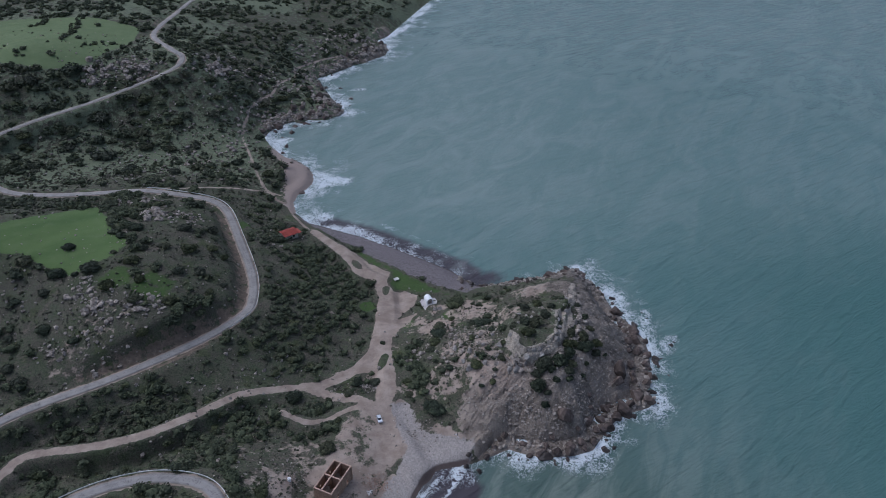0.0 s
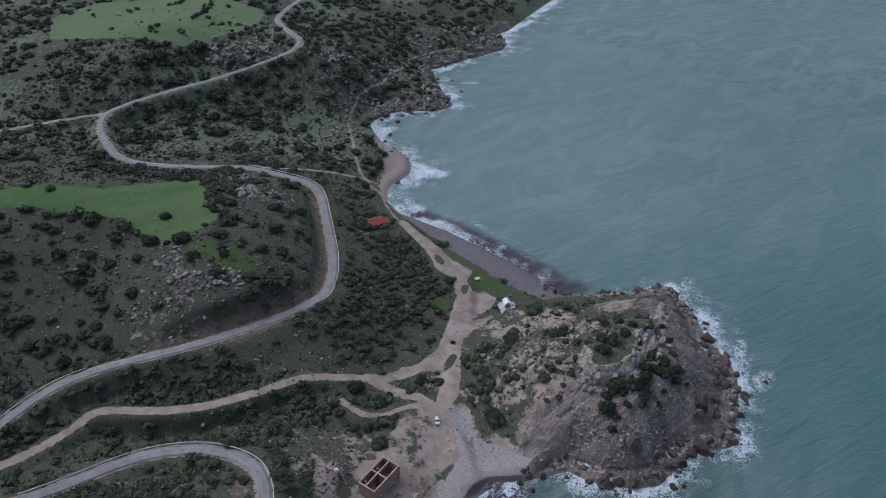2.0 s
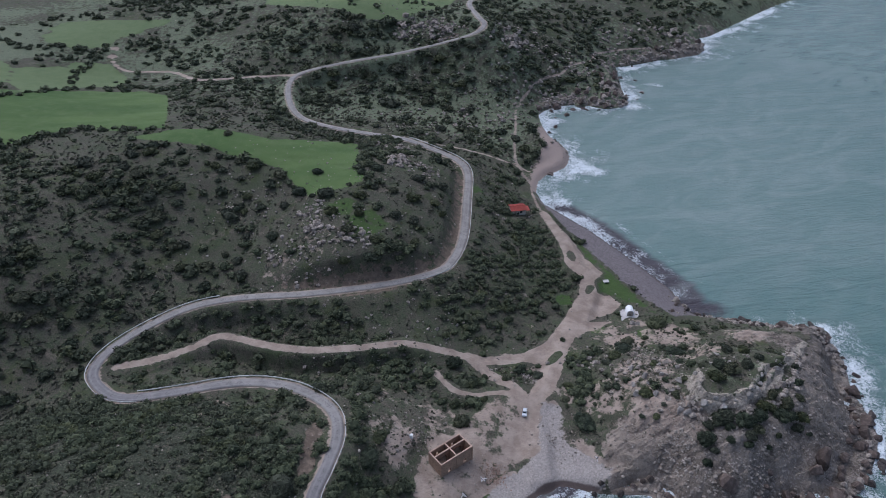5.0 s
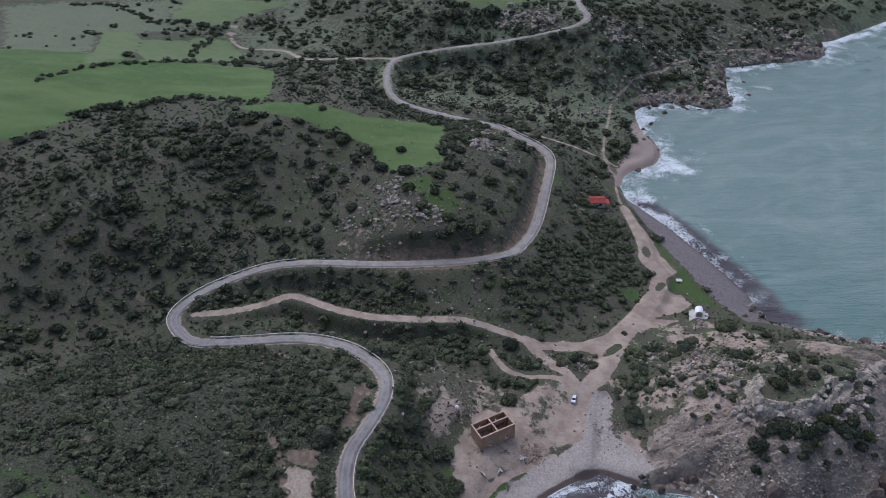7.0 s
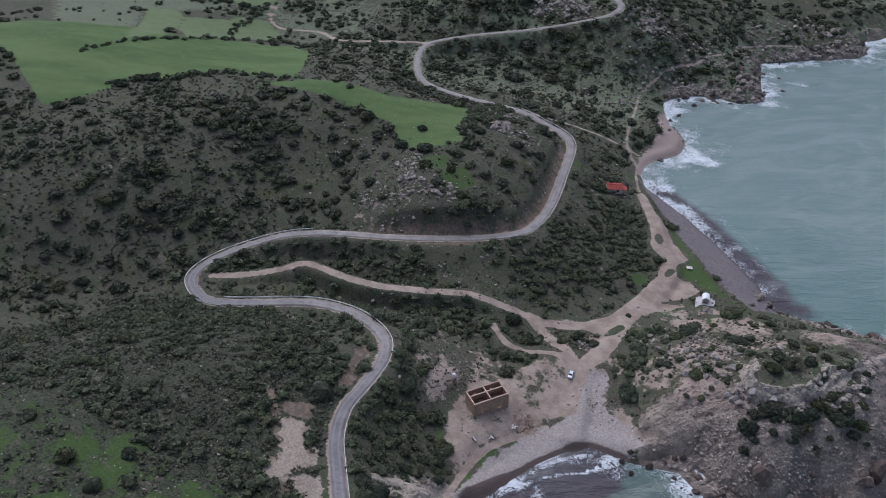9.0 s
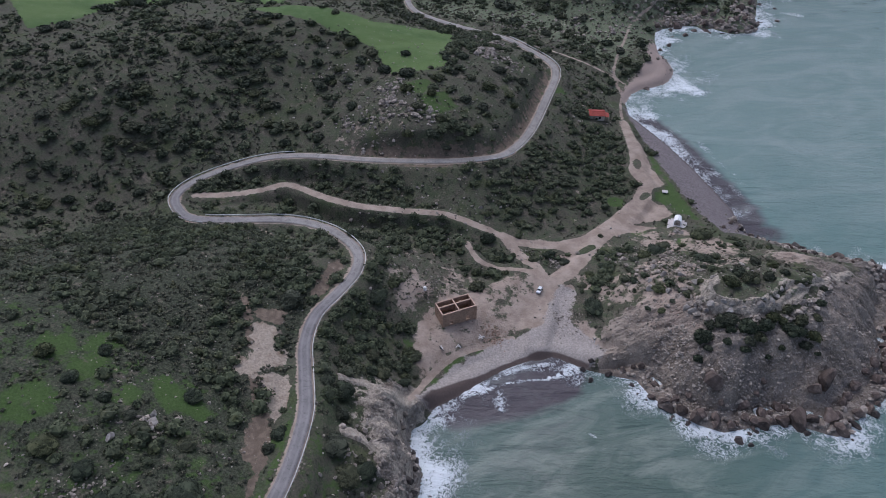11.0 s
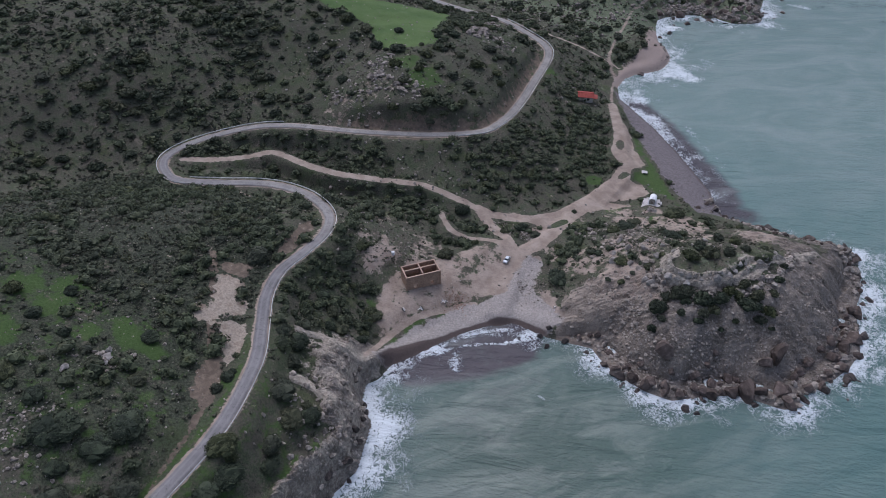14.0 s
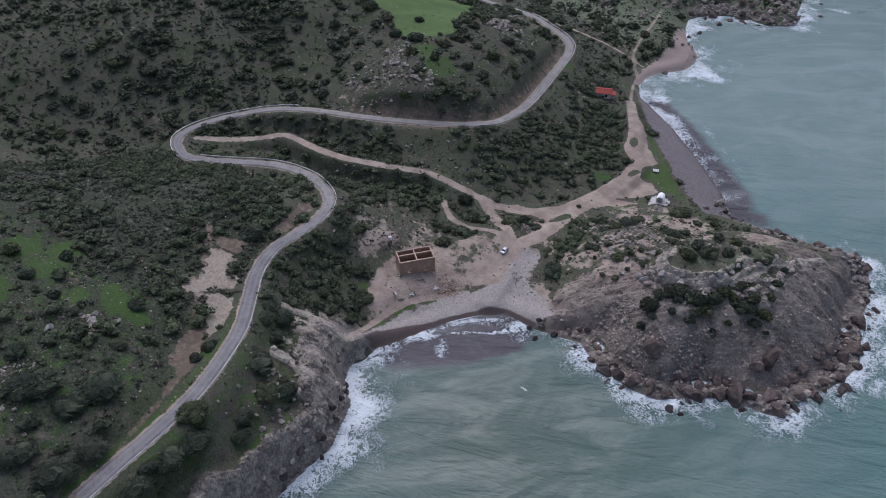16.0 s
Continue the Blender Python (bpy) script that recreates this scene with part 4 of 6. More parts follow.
# The sea.
sx = axis([(-130, -22, 2.0), (-22, 90, 1.1)], -420, 4200, 1.07)
sy = axis([(30, 60, 2.0), (60, 180, 1.1), (180, 620, 2.2)], -2500, 4200, 1.07)
SX, SY = np.meshgrid(sx, sy)
SD = -shore(SX, SY)
foam = 0.62 * np.exp(-np.maximum(SD, 0) / 2.5)
for x, y, r, power, wide in ((77, 198, 28, 0.86, 6.5), (70, 242, 16, 1.0, 10), (46, 153, 26, 1.0, 5.6), (74, 178, 14, 0.9, 5.5), (2, 94, 14, 1.15, 9), (-9, 105, 7, 1.0, 5), (8, 80, 16, 1.1, 8), (12, 62, 16, 1.0, 5),
                              (-62, 335, 24, 0.82, 14), (-66, 312, 18, 0.7, 9), (-95, 385, 24, 0.9, 9), (-66, 440, 26, 0.85, 10),
                             (-78, 500, 24, 0.8, 11), (-42, 575, 40, 0.8, 13), (-30, 650, 50, 0.75, 14), (-45, 290, 30, 0.75, 7), (-10, 268, 26, 0.5, 6)):
    foam = np.maximum(foam, power * np.exp(-((SX - x) ** 2 + (SY - y) ** 2) / (2.0 * r * r)) ** 0.5 * np.exp(-(np.maximum(SD, 0) / (1.35 * wide)) ** 1.5))
for off, power in ((13, 0.42), (7, 0.4)):
    foam = np.maximum(foam, power * np.exp(-((SD - off - 2.5 * rough(SX, SY, 30, 21)) / 1.6) ** 2) * smooth(np.hypot(SX + 20, SY - 270), 60, 30))
wave = rough(SX, SY, 6, 25, 2) * 0.7
for line, power in ((spline([(-11.8, 118), (-9.3, 127.4), (-7.2, 133), (-5.2, 137.4), (-2, 142.3), (2.7, 149)]), 0.85), (spline([(-11.2, 117.6), (-8.4, 123.4), (-5.6, 129), (-3, 132.5), (1.2, 137.3), (4, 142), (6.5, 146.5)]), 0.85)):
    e, way, _ = along(SX, SY, line, 30)
    foam = np.maximum(foam, power * smooth(np.abs(e + wave), 0.9, 0.2))
for x, y, long, wide, turn, power in ((-1.5, 141, 7, 2.4, 48, 0.62), (4.5, 146, 4.5, 2.8, 50, 0.78), (-2, 121.5, 3.2, 2.0, -30, 0.72), (-5, 125, 3.0, 1.2, -35, 0.62), (9, 143.5, 3.5, 1.6, -40, 0.6), (22, 130, 2.6, 0.7, 10, 0.7), (85, 208, 7.5, 4.0, 40, 0.84), (80, 222, 6, 4.0, 80, 0.8), (57, 256, 6, 4, 20, 0.85), (-62, 335, 15, 10, -5, 0.8), (-59, 299, 11, 6, -40, 0.75), (-77, 496, 19, 6, 62, 0.9), (-96, 382, 9, 7, 20, 0.8), (-41, 597, 34, 6, 68, 0.95), (-22, 665, 40, 7, 70, 0.95), (-68, 440, 16, 5, 112, 0.75), (-60, 466, 9, 3, 10, 0.6), (-35, 282, 16, 4, -32, 0.7)):
    u = (SX - x) * math.cos(radians(turn)) + (SY - y) * math.sin(radians(turn))
    v = (SY - y) * math.cos(radians(turn)) - (SX - x) * math.sin(radians(turn))
    foam = np.maximum(foam, power * smooth(np.hypot(u / long, v / wide) + 0.35 * wave, 1.2, 0.5))
# Milky by the shore; the northward terms paint in sky reflection and haze.
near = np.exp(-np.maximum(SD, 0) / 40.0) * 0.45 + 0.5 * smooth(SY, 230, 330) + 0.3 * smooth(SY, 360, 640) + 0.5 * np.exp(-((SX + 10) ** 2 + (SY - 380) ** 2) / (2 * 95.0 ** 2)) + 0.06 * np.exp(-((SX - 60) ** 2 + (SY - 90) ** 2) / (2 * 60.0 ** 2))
murk = 0.9 * smooth(depth_in(SX, SY, [(-15, 108), (-15, 120), (-10, 132), (-2, 146), (7, 146), (9.5, 140), (2.2, 125.5), (-3.8, 115.7), (-8.4, 109)], 20), -7.0, 4.0) + 0.35 * np.exp(-((SX - 16) ** 2 + (SY - 122) ** 2) / (2 * 24.0 ** 2))
murk = np.maximum(murk, 0.8 * smooth(SD, 18, 4) * smooth(np.hypot(SX + 20, SY - 268), 62, 40))
swell = 0.25 * rough(SX, SY * 0.45, 14, 31, 3) * smooth(SD, 2, 20)
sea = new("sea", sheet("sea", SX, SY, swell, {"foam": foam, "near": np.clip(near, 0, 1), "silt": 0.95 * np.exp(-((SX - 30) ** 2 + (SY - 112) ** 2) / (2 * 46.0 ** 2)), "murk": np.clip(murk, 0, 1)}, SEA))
tagged(sea, "murky turquoise sea with white surf along the shore", "sea", kind="structure")


# The paved road.
def ribbon(name, line, half, lift, material):
    p = np.array(line)
    way = np.gradient(p[:, :2], axis=0)
    way /= np.linalg.norm(way, axis=1)[:, None]
    left = np.stack([-way[:, 1], way[:, 0]], 1)
    spots = (-1.0, -1.0, -0.5, 0.0, 0.5, 1.0, 1.0)
    drops = (-0.5, 0.0, 0.05, 0.08, 0.05, 0.0, -0.5)
    wide = half + 0.18 * rough(p[:, 0], p[:, 1], 9, 41)
    verts = np.stack([np.column_stack([p[:, :2] + left * (wide * s)[:, None], p[:, 2] + lift + h]) for s, h in zip(spots, drops)], 1)
    n, m = len(p), len(spots)
    index = np.arange(n * m).reshape(n, m)
    quads = np.stack([index[:-1, 1:], index[:-1, :-1], index[1:, :-1], index[1:, 1:]], -1).reshape(-1, 4)
    return new(name, mesh_of(name, verts.reshape(-1, 3), quads, material, True, {"across": np.tile(spots, n)}))


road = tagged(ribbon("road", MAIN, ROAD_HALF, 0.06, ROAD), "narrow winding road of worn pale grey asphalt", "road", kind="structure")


# ---- builders ----
def part(name, bm, material, parent=None, label="", soft=False):
    """Links a bmesh as one mesh object, under a thing or a part."""
    data = bpy.data.meshes.new(name)
    for f in bm.faces:
        f.smooth = soft
    bm.to_mesh(data)
    bm.free()
    data.materials.append(material)
    ob = new(name, data)
    if parent:
        ob.parent = parent
    return tagged(ob, label)


def thing(name, m, label, category, group=""):
    """An Empty at the thing's base, to parent its parts."""
    ob = new(name)
    ob.empty_display_size = 0.5
    ob.matrix_world = m
    return tagged(ob, label, category, group)


def box(bm, x0, x1, y0, y1, z0, z1, bevel=0.0, turn=None):
    made = bmesh.ops.create_cube(bm, size=1.0)["verts"]
    bmesh.ops.scale(bm, vec=(x1 - x0, y1 - y0, z1 - z0), verts=made)
    bmesh.ops.translate(bm, vec=((x0 + x1) / 2, (y0 + y1) / 2, (z0 + z1) / 2), verts=made)
    if bevel:
        edges = list({e for v in made for e in v.link_edges})
        bevelled = bmesh.ops.bevel(bm, geom=edges, offset=bevel, segments=1, affect="EDGES")
        made = list({v for f in bevelled["faces"] for v in f.verts} | {v for v in made if v.is_valid})
    if turn:
        bmesh.ops.transform(bm, matrix=turn, verts=[v for v in made if v.is_valid])
    return bm


def cylinder(bm, r0, r1, m, depth, sides=16):
    made = bmesh.ops.create_cone(bm, cap_ends=True, segments=sides, radius1=r0, radius2=r1, depth=depth)["verts"]
    bmesh.ops.transform(bm, matrix=m, verts=made)
    return bm


def boulder_points(seed, level=2, cuts=11):
    """An angular rock of about unit size: a ball cut by planes."""
    r = random.Random(seed)
    bm = bmesh.new()
    bmesh.ops.create_icosphere(bm, subdivisions=level, radius=1.0)
    for _ in range(cuts):
        n = Vector((r.uniform(-1, 1), r.uniform(-1, 1), r.uniform(-0.9, 1))).normalized()
        reach = r.uniform(0.40, 0.74)
        for v in bm.verts:
            over = v.co.dot(n) - reach
            if over > 0:
                v.co -= n * over
    for v in bm.verts:
        v.co += v.co * (noise.noise(v.co * 2.3 + Vector((seed, 0, 0))) * 0.06)
    points = np.array([v.co[:] for v in bm.verts])
    faces = np.array([[v.index for v in f.verts] for f in bm.faces])
    bm.free()
    return points, faces


def shrub_points(seed, lobes, level, cards, size):
    """A shrub of uneven lobes under many small leaf sprays; radius 1, rather lower than wide."""
    r = np.random.RandomState(seed)
    turn, out = r.uniform(0, 6.28, lobes), 0.66 * np.sqrt(r.uniform(0.05, 1, lobes))
    out[0] = 0.1
    rad = (0.60 - 0.36 * out) * r.uniform(0.85, 1.15, lobes)
    mid = np.stack([out * np.cos(turn), out * np.sin(turn) * r.uniform(0.7, 1.0), 0.16 + 0.34 * (1 - out) * r.uniform(0.4, 1.1, lobes)], 1)
    bm = bmesh.new()
    bmesh.ops.create_icosphere(bm, subdivisions=level, radius=1.0)
    ball = np.array([v.co[:] for v in bm.verts])
    tris = np.array([[v.index for v in f.verts] for f in bm.faces])
    bm.free()
    points, faces = [], []
    for k in range(lobes):
        faces.append(tris + k * len(ball))
        points.append(mid[k] + ball * (rad[k] * (0.86 + 0.13 * r.normal(size=len(ball))))[:, None])
    w = r.normal(size=(cards, 3))
    w[:, 2] = np.abs(w[:, 2]) - 0.25
    w /= np.linalg.norm(w, axis=1)[:, None]
    on = r.choice(lobes, cards, p=rad ** 2 / (rad ** 2).sum())
    centre = mid[on] + w * (rad[on] * r.uniform(0.82, 1.22, cards))[:, None]
    nrm = w + 0.8 * r.normal(size=(cards, 3))
    nrm /= np.linalg.norm(nrm, axis=1)[:, None]
    a = np.cross(nrm, r.normal(size=(cards, 3)))
    a /= np.linalg.norm(a, axis=1)[:, None]
    b = np.cross(nrm, a)
    s = (size * r.uniform(0.5, 1.4, cards))[:, None]
    tri = np.stack([centre + a * s, centre - 0.6 * a * s + 0.8 * b * s, centre - 0.5 * a * s - 0.8 * b * s + nrm * s * 0.35], 1).reshape(-1, 3)
    base = lobes * len(ball)
    points = np.vstack(points + [tri])
    faces = np.vstack(faces + [base + np.arange(cards * 3).reshape(-1, 3)])
    points[:, 2] = np.maximum(points[:, 2] * 0.9, -0.25)
    return points, faces


def joined(name, shapes, x, y, z, sx, sz, turn, material, pick, soft=False):
    """Many scattered copies of the shapes as real geometry in one mesh."""
    pts, fcs, base = [], [], 0
    for i, (p, f) in enumerate(shapes):
        for k in np.nonzero(pick == i)[0]:
            c, s = np.cos(turn[k]), np.sin(turn[k])
            q = np.empty_like(p)
            q[:, 0] = x[k] + sx[k] * (p[:, 0] * c - p[:, 1] * s)
            q[:, 1] = y[k] + sx[k] * (p[:, 0] * s + p[:, 1] * c)
            q[:, 2] = z[k] + sz[k] * p[:, 2]
            pts.append(q)
            fcs.append(f + base)
            base += len(p)
    return new(name, mesh_of(name, np.vstack(pts), np.vstack(fcs), material, soft))


# ---- vegetation ----
def room(x, y, clear=1.0):
    """How well shrubs may grow at places in plan: 0 to 1."""
    d = shore(x, y)
    ok = smooth(d, 5, 12)
    main = along(x, y, MAIN, 20)[0]
    ok *= smooth(main, ROAD_HALF + clear + 0.4, ROAD_HALF + clear + 1.6)
    for line, half in TRACKS:
        ok *= smooth(along(x, y, line, 12)[0], half + clear * 0.7, half + clear * 0.7 + 1.0)
    for ring, slack in ((FIELD_HILL, 1), (FIELD_WEST, 1), (FIELD_NORTH, 0.5), (FIELD_VALLEY, 0.5), (FIELD_BRIGHT, 0.5), (FIELD_FAR, 0.5), (QUARRY_LOWER, 0.5), (QUARRY_BROWN, 0.5), (BANK_LOWER, 0.5), (GREEN_PATCH, 0), (BARE_YARD, 0), (SQUARE, 0.5), (JUNCTION, 0.5), (GULLY_PALE, 1), (LAWN, 1), (QUARRY, 1), (BEACH_NORTH, 2), (BEACH_COVE, 2), (BEACH_RED, 2)):
        stop = smooth(depth_in(x, y, ring, 20), -1.5, slack + 0.5)
        ok *= 1 - stop * (0.97 if ring in (FIELD_NORTH, FIELD_VALLEY) else 1.0)
    rocky = mask_at("rock", x, y)
    return ok * (1 - 0.96 * smooth(rocky, 0.15, 0.6)) * (1 - 0.9 * smooth(mask_at("cut", x, y), 0.2, 0.5)) * (1 - 0.85 * smooth(mask_at("lush", x, y), 0.2, 0.6))


rng = np.random.RandomState(7)
# Shrubs that stand out on their own: x, y, radius.
SHRUBS_HILL = [(-218.4, 207.8, 3.7), (-203.1, 210.1, 2.2), (-196.7, 205.3, 2.4), (-190.2, 192.6, 3.1), (-183.3, 187.4, 2.8), (-172.2, 200.3, 2.8), (-183.4, 209.3, 2.6), (-179.2, 209.1, 2.1), (-161.9, 192.6, 3.4), (-160.5, 196.8, 2.4), (-160, 203.1, 2.4), (-169.2, 209.3, 1.8), (-167.8, 217.7, 3.6), (-154.1, 217.3, 3), (-154.8, 211.2, 2.7), (-140.1, 211.3, 3.1), (-128.3, 212.8, 3.3), (-119, 203.4, 2.7), (-141.9, 203.2, 2.1), (-151.4, 200.3, 1.9), (-148.1, 186.7, 1.6), (-136.8, 188.4, 2.7), (-151.8, 176.8, 1.9), (-154.4, 169.7, 2.8), (-161.8, 164.1, 2.4), (-144.2, 176.1, 2.1), (-138.5, 171.2, 2.3), (-148.3, 161.1, 2.7), (-162.4, 151.6, 1.4), (-175.4, 184.4, 1.2), (-169.1, 172.9, 2.4), (-185.7, 215.4, 1.9), (-176.5, 216.7, 1.8)]
SHRUBS_CRAG = [(-124.5, 233.3, 2), (-114.7, 217.4, 2.8), (-108.4, 207.1, 2.2), (-94.3, 192.6, 3), (-101.9, 186.7, 2.4), (-107.4, 198.2, 2.7), (-123.4, 183.2, 2), (-95.5, 200.2, 2.6), (-88.7, 194.6, 1.9), (-113.9, 226.3, 2.1), (-121.2, 239.8, 2.5), (-106.6, 229, 2.4), (-98.1, 230, 2.8), (-103.8, 244.3, 2.5), (-95, 249.2, 2.5), (-81.9, 215.1, 1.7), (-91.2, 234.9, 2.1), (-110.4, 272.5, 2.1), (-123.3, 222.1, 1.2), (-177.4, 203.7, 1.5), (-157.3, 196.4, 1.9), (-178.1, 158.7, 1.7), (-97.4, 215.3, 2.2), (-90.8, 218.2, 2.2), (-85.7, 232.1, 2.1), (-85.3, 208.9, 2)]
SHRUBS_SLOPE = [(-42.7, 57.4, 2.6), (-39.4, 43.4, 2.3), (-44.6, 43.6, 1.7), (-62, 39.3, 2.4), (-73.4, 39, 2.6), (-46.7, 27, 2.9), (-52, 42.2, 1.8), (-66.7, 49.6, 2), (-46, 35.3, 0.9), (-86, 99.8, 1.7), (-78.1, 104.5, 2), (-71.3, 92.3, 1.9), (-50.1, 128.4, 2.3), (-39.7, 105.1, 2.7), (-34.2, 103.8, 2.4), (-42.3, 115.4, 1.9), (-29.3, 115.5, 2.3)]
SHRUBS_YARD = [(-35.3, 150.8, 2.9), (-49.6, 173.1, 3.4), (-38.5, 173, 1.3), (-32, 175.8, 1.7), (-29.8, 182.4, 2.3), (-23.2, 181.7, 2.4), (-33.9, 163.1, 1.4), (-43.7, 137, 0.8), (-41.2, 156.9, 2), (-22.4, 202.5, 1.2)]
SHRUBS_HEAD = [(-1.4, 202.5, 3.5), (-2.7, 197.7, 2.3), (-4.2, 193.6, 1.9), (-1.1, 207, 2.8), (5.3, 223.6, 3.7), (15, 204.2, 3.2), (19.4, 205.9, 1.5), (17.3, 197.2, 1.5), (2.3, 181.7, 1.8), (-12.3, 180.4, 1.9), (-11.3, 175.2, 1.5), (-2.8, 168.5, 3.6), (-1.9, 174.9, 1.1), (11.3, 180.8, 2.5), (16.6, 173.3, 1.4), (12.8, 172, 1), (17.5, 177.2, 1.2), (20, 181.4, 2.1), (17.2, 182, 1.4), (10.4, 193.6, 1.7), (8, 191, 1.5), (-12.7, 192.8, 1.8), (-11.4, 186.6, 1.5), (28.6, 188, 2.4), (28.6, 194.1, 2.1), (29, 203.6, 2.2), (33.6, 205.3, 1.8), (24.2, 192, 1.8), (20.6, 187.2, 1.4)]
SHRUBS_RIM = [(31.9, 193.4, 2.5), (35.8, 197.7, 1.8), (38.5, 202.7, 1.4), (31.2, 169.5, 2.7), (30.5, 174.4, 2), (33.8, 167.2, 1.3), (32, 176.5, 2.7), (34.4, 178.7, 2.4), (36, 175.6, 1.7), (39.1, 179.3, 3), (42.5, 178.7, 2), (42.4, 182.8, 2.4), (42.9, 187.2, 2.1), (41.7, 175.5, 1.7), (48.6, 187.9, 2.8), (48.6, 192.4, 2.4), (44.6, 192.4, 2.1), (44.9, 188.5, 1.7), (53.5, 191.1, 2.4), (50.5, 201, 1.4), (48.9, 207.8, 1.3), (32.9, 164.7, 1.6), (38.5, 164.9, 0.8), (53, 187.9, 1.7), (37, 171.6, 1.3), (51.8, 196.1, 1.4), (41.7, 173.2, 1.3), (48.3, 181.8, 1), (46.9, 177.3, 1), (56.4, 188.5, 1), (24.6, 206.7, 1.1), (3.3, 212.3, 1.4)]
SHRUBS_BAY = [(-0.4, 51.2, 4.3), (-19.3, 40.8, 4.6), (-25.5, 29.9, 5), (-17.3, 34.1, 3.6), (-6.2, 26.6, 4), (-36.2, 30, 2.8), (-31.3, 48.8, 2.6), (-13.7, 73.9, 4.1), (-6.7, 71.5, 3.5), (-3.3, 63.9, 2.7), (-0.4, 61.2, 2.6), (1.3, 45.3, 3.3), (3.8, 37.3, 3.2), (-12.6, 22.1, 3.8), (-8.1, 34.3, 3.8), (-18, 26.2, 2.3), (-52.4, 114.3, 3.4), (-48.7, 119.6, 3.7), (-26.2, 87.1, 3.3), (-25.8, 82.5, 2.4), (-58.8, 97.1, 4), (-31.2, 115.2, 2.4)]
SHRUBS_FAR = [(-280.2, 333, 2.9), (-269.8, 328.7, 4.5), (-257.5, 378.4, 2.9), (-256.1, 357.9, 3.9), (-274.2, 369.2, 2.2), (-254.9, 363.4, 2.9), (-232.1, 384.1, 4.6), (-239.8, 378.2, 4.6), (-220.8, 372.1, 3.8), (-212.3, 396.4, 6), (-224.4, 381.6, 2.8), (-181, 381.4, 3.7), (-168, 384, 4.3), (-163.7, 391.2, 4.4), (-154.1, 394.4, 3.7), (-190.6, 370.7, 6), (-168.2, 377.1, 2.6), (-204.8, 360.9, 3.6), (-213.9, 356.3, 3.7), (-230.8, 342, 4.7), (-221.1, 345.1, 3.3), (-187.5, 357.2, 3.6), (-180.3, 344, 5.6), (-162.1, 356.2, 3.5), (-166.4, 366.7, 3.2), (-131.2, 394.6, 2.6), (-137.5, 405.5, 2.7), (-128.9, 418, 2.7), (-160.3, 327.2, 3.9), (-200.9, 349.2, 3.5), (-143.9, 378.4, 3.6), (-131.6, 382.8, 3.9), (-150.5, 373.9, 3.6)]
SHRUBS_FAR2 = [(-106.7, 381.1, 2.8), (-99, 338.4, 3.2), (-95.7, 353.9, 2.6), (-108.8, 340.7, 3.4), (-127.2, 332, 3.5), (-136.4, 324.3, 3.2), (-90.9, 330.8, 3), (-223.2, 336.5, 2.6), (-223.7, 349.4, 3.7), (-149.9, 399.9, 3), (-110.9, 414.3, 3), (-101.6, 426.3, 3.1), (-132.1, 440.7, 2.8), (-135.9, 359.5, 2.8), (-148.7, 356.4, 2.8)]
SHRUBS_WEST = [(-230.4, 175.2, 3.7), (-231.1, 183.1, 4.3), (-218.3, 177.9, 4.1), (-210.5, 179, 4), (-212.1, 167.2, 3.5), (-217.7, 163, 3.5), (-204, 169.2, 3.4), (-203.9, 181.2, 3.5), (-206.4, 189.8, 3.5), (-214.7, 203.5, 3.4), (-221.1, 199, 3.2), (-216.1, 190, 3.1), (-195.6, 183.1, 3.4), (-186.7, 176.5, 3.6), (-179.4, 171.2, 3.2), (-171.1, 169.6, 3), (-186.6, 171.8, 2.8), (-276.4, 157.5, 3.4), (-279, 168.5, 3.4), (-276.9, 174.5, 3.5), (-224.8, 139.1, 2.7), (-211.7, 143, 2.4), (-198, 130.7, 3.8), (-198.2, 123.5, 3.1), (-236.3, 141.1, 2), (-267.1, 133.1, 3.7), (-266.9, 125.7, 3.1), (-208.7, 94.7, 3.1), (-207, 103.7, 3.1), (-199.2, 91.7, 2.6), (-196.8, 105.5, 3.5), (-194.6, 111, 2.6)]
SHRUBS_WEST2 = [(-185.4, 117.5, 3.7), (-180.4, 120.7, 3.2), (-178.6, 126.7, 3.3), (-181.6, 110.6, 3), (-186.2, 106.9, 2.6), (-167.7, 126.7, 2.8), (-157.4, 120.9, 2.1), (-168.9, 119.1, 2.5), (-157.8, 133.6, 2.3), (-162.1, 114.8, 2.1), (-189.3, 97.6, 3), (-176.3, 114.9, 2.6), (-183.3, 88.8, 2.9), (-188.9, 84.4, 2.5), (-175.9, 94.2, 2.1), (-188, 77.9, 2.5), (-172, 81, 2.8), (-161.5, 91, 2.4), (-173.9, 74.5, 2.7), (-159.1, 102.8, 2.4)]
singles = np.array(SHRUBS_HILL + SHRUBS_CRAG + SHRUBS_SLOPE + SHRUBS_YARD + SHRUBS_HEAD + SHRUBS_RIM + SHRUBS_BAY + SHRUBS_FAR + SHRUBS_FAR2 + SHRUBS_WEST + SHRUBS_WEST2 + [(-141, 225, 2.2), (-133, 210.5, 1.2), (-196, 232, 2.4)])
reach = along(singles[:, 0], singles[:, 1], MAIN, 30)[0] - ROAD_HALF
singles[:, 2] = np.minimum(singles[:, 2], 0.9 * reach - 0.3)
singles = singles[singles[:, 2] > 0.8]
n = 30000
px, py = rng.uniform(-150, 60, n), rng.uniform(22, 330, n)
heath = within(px, py, SCRUB)
wood = within(px, py, WOOD) | within(px, py, BUSHY)
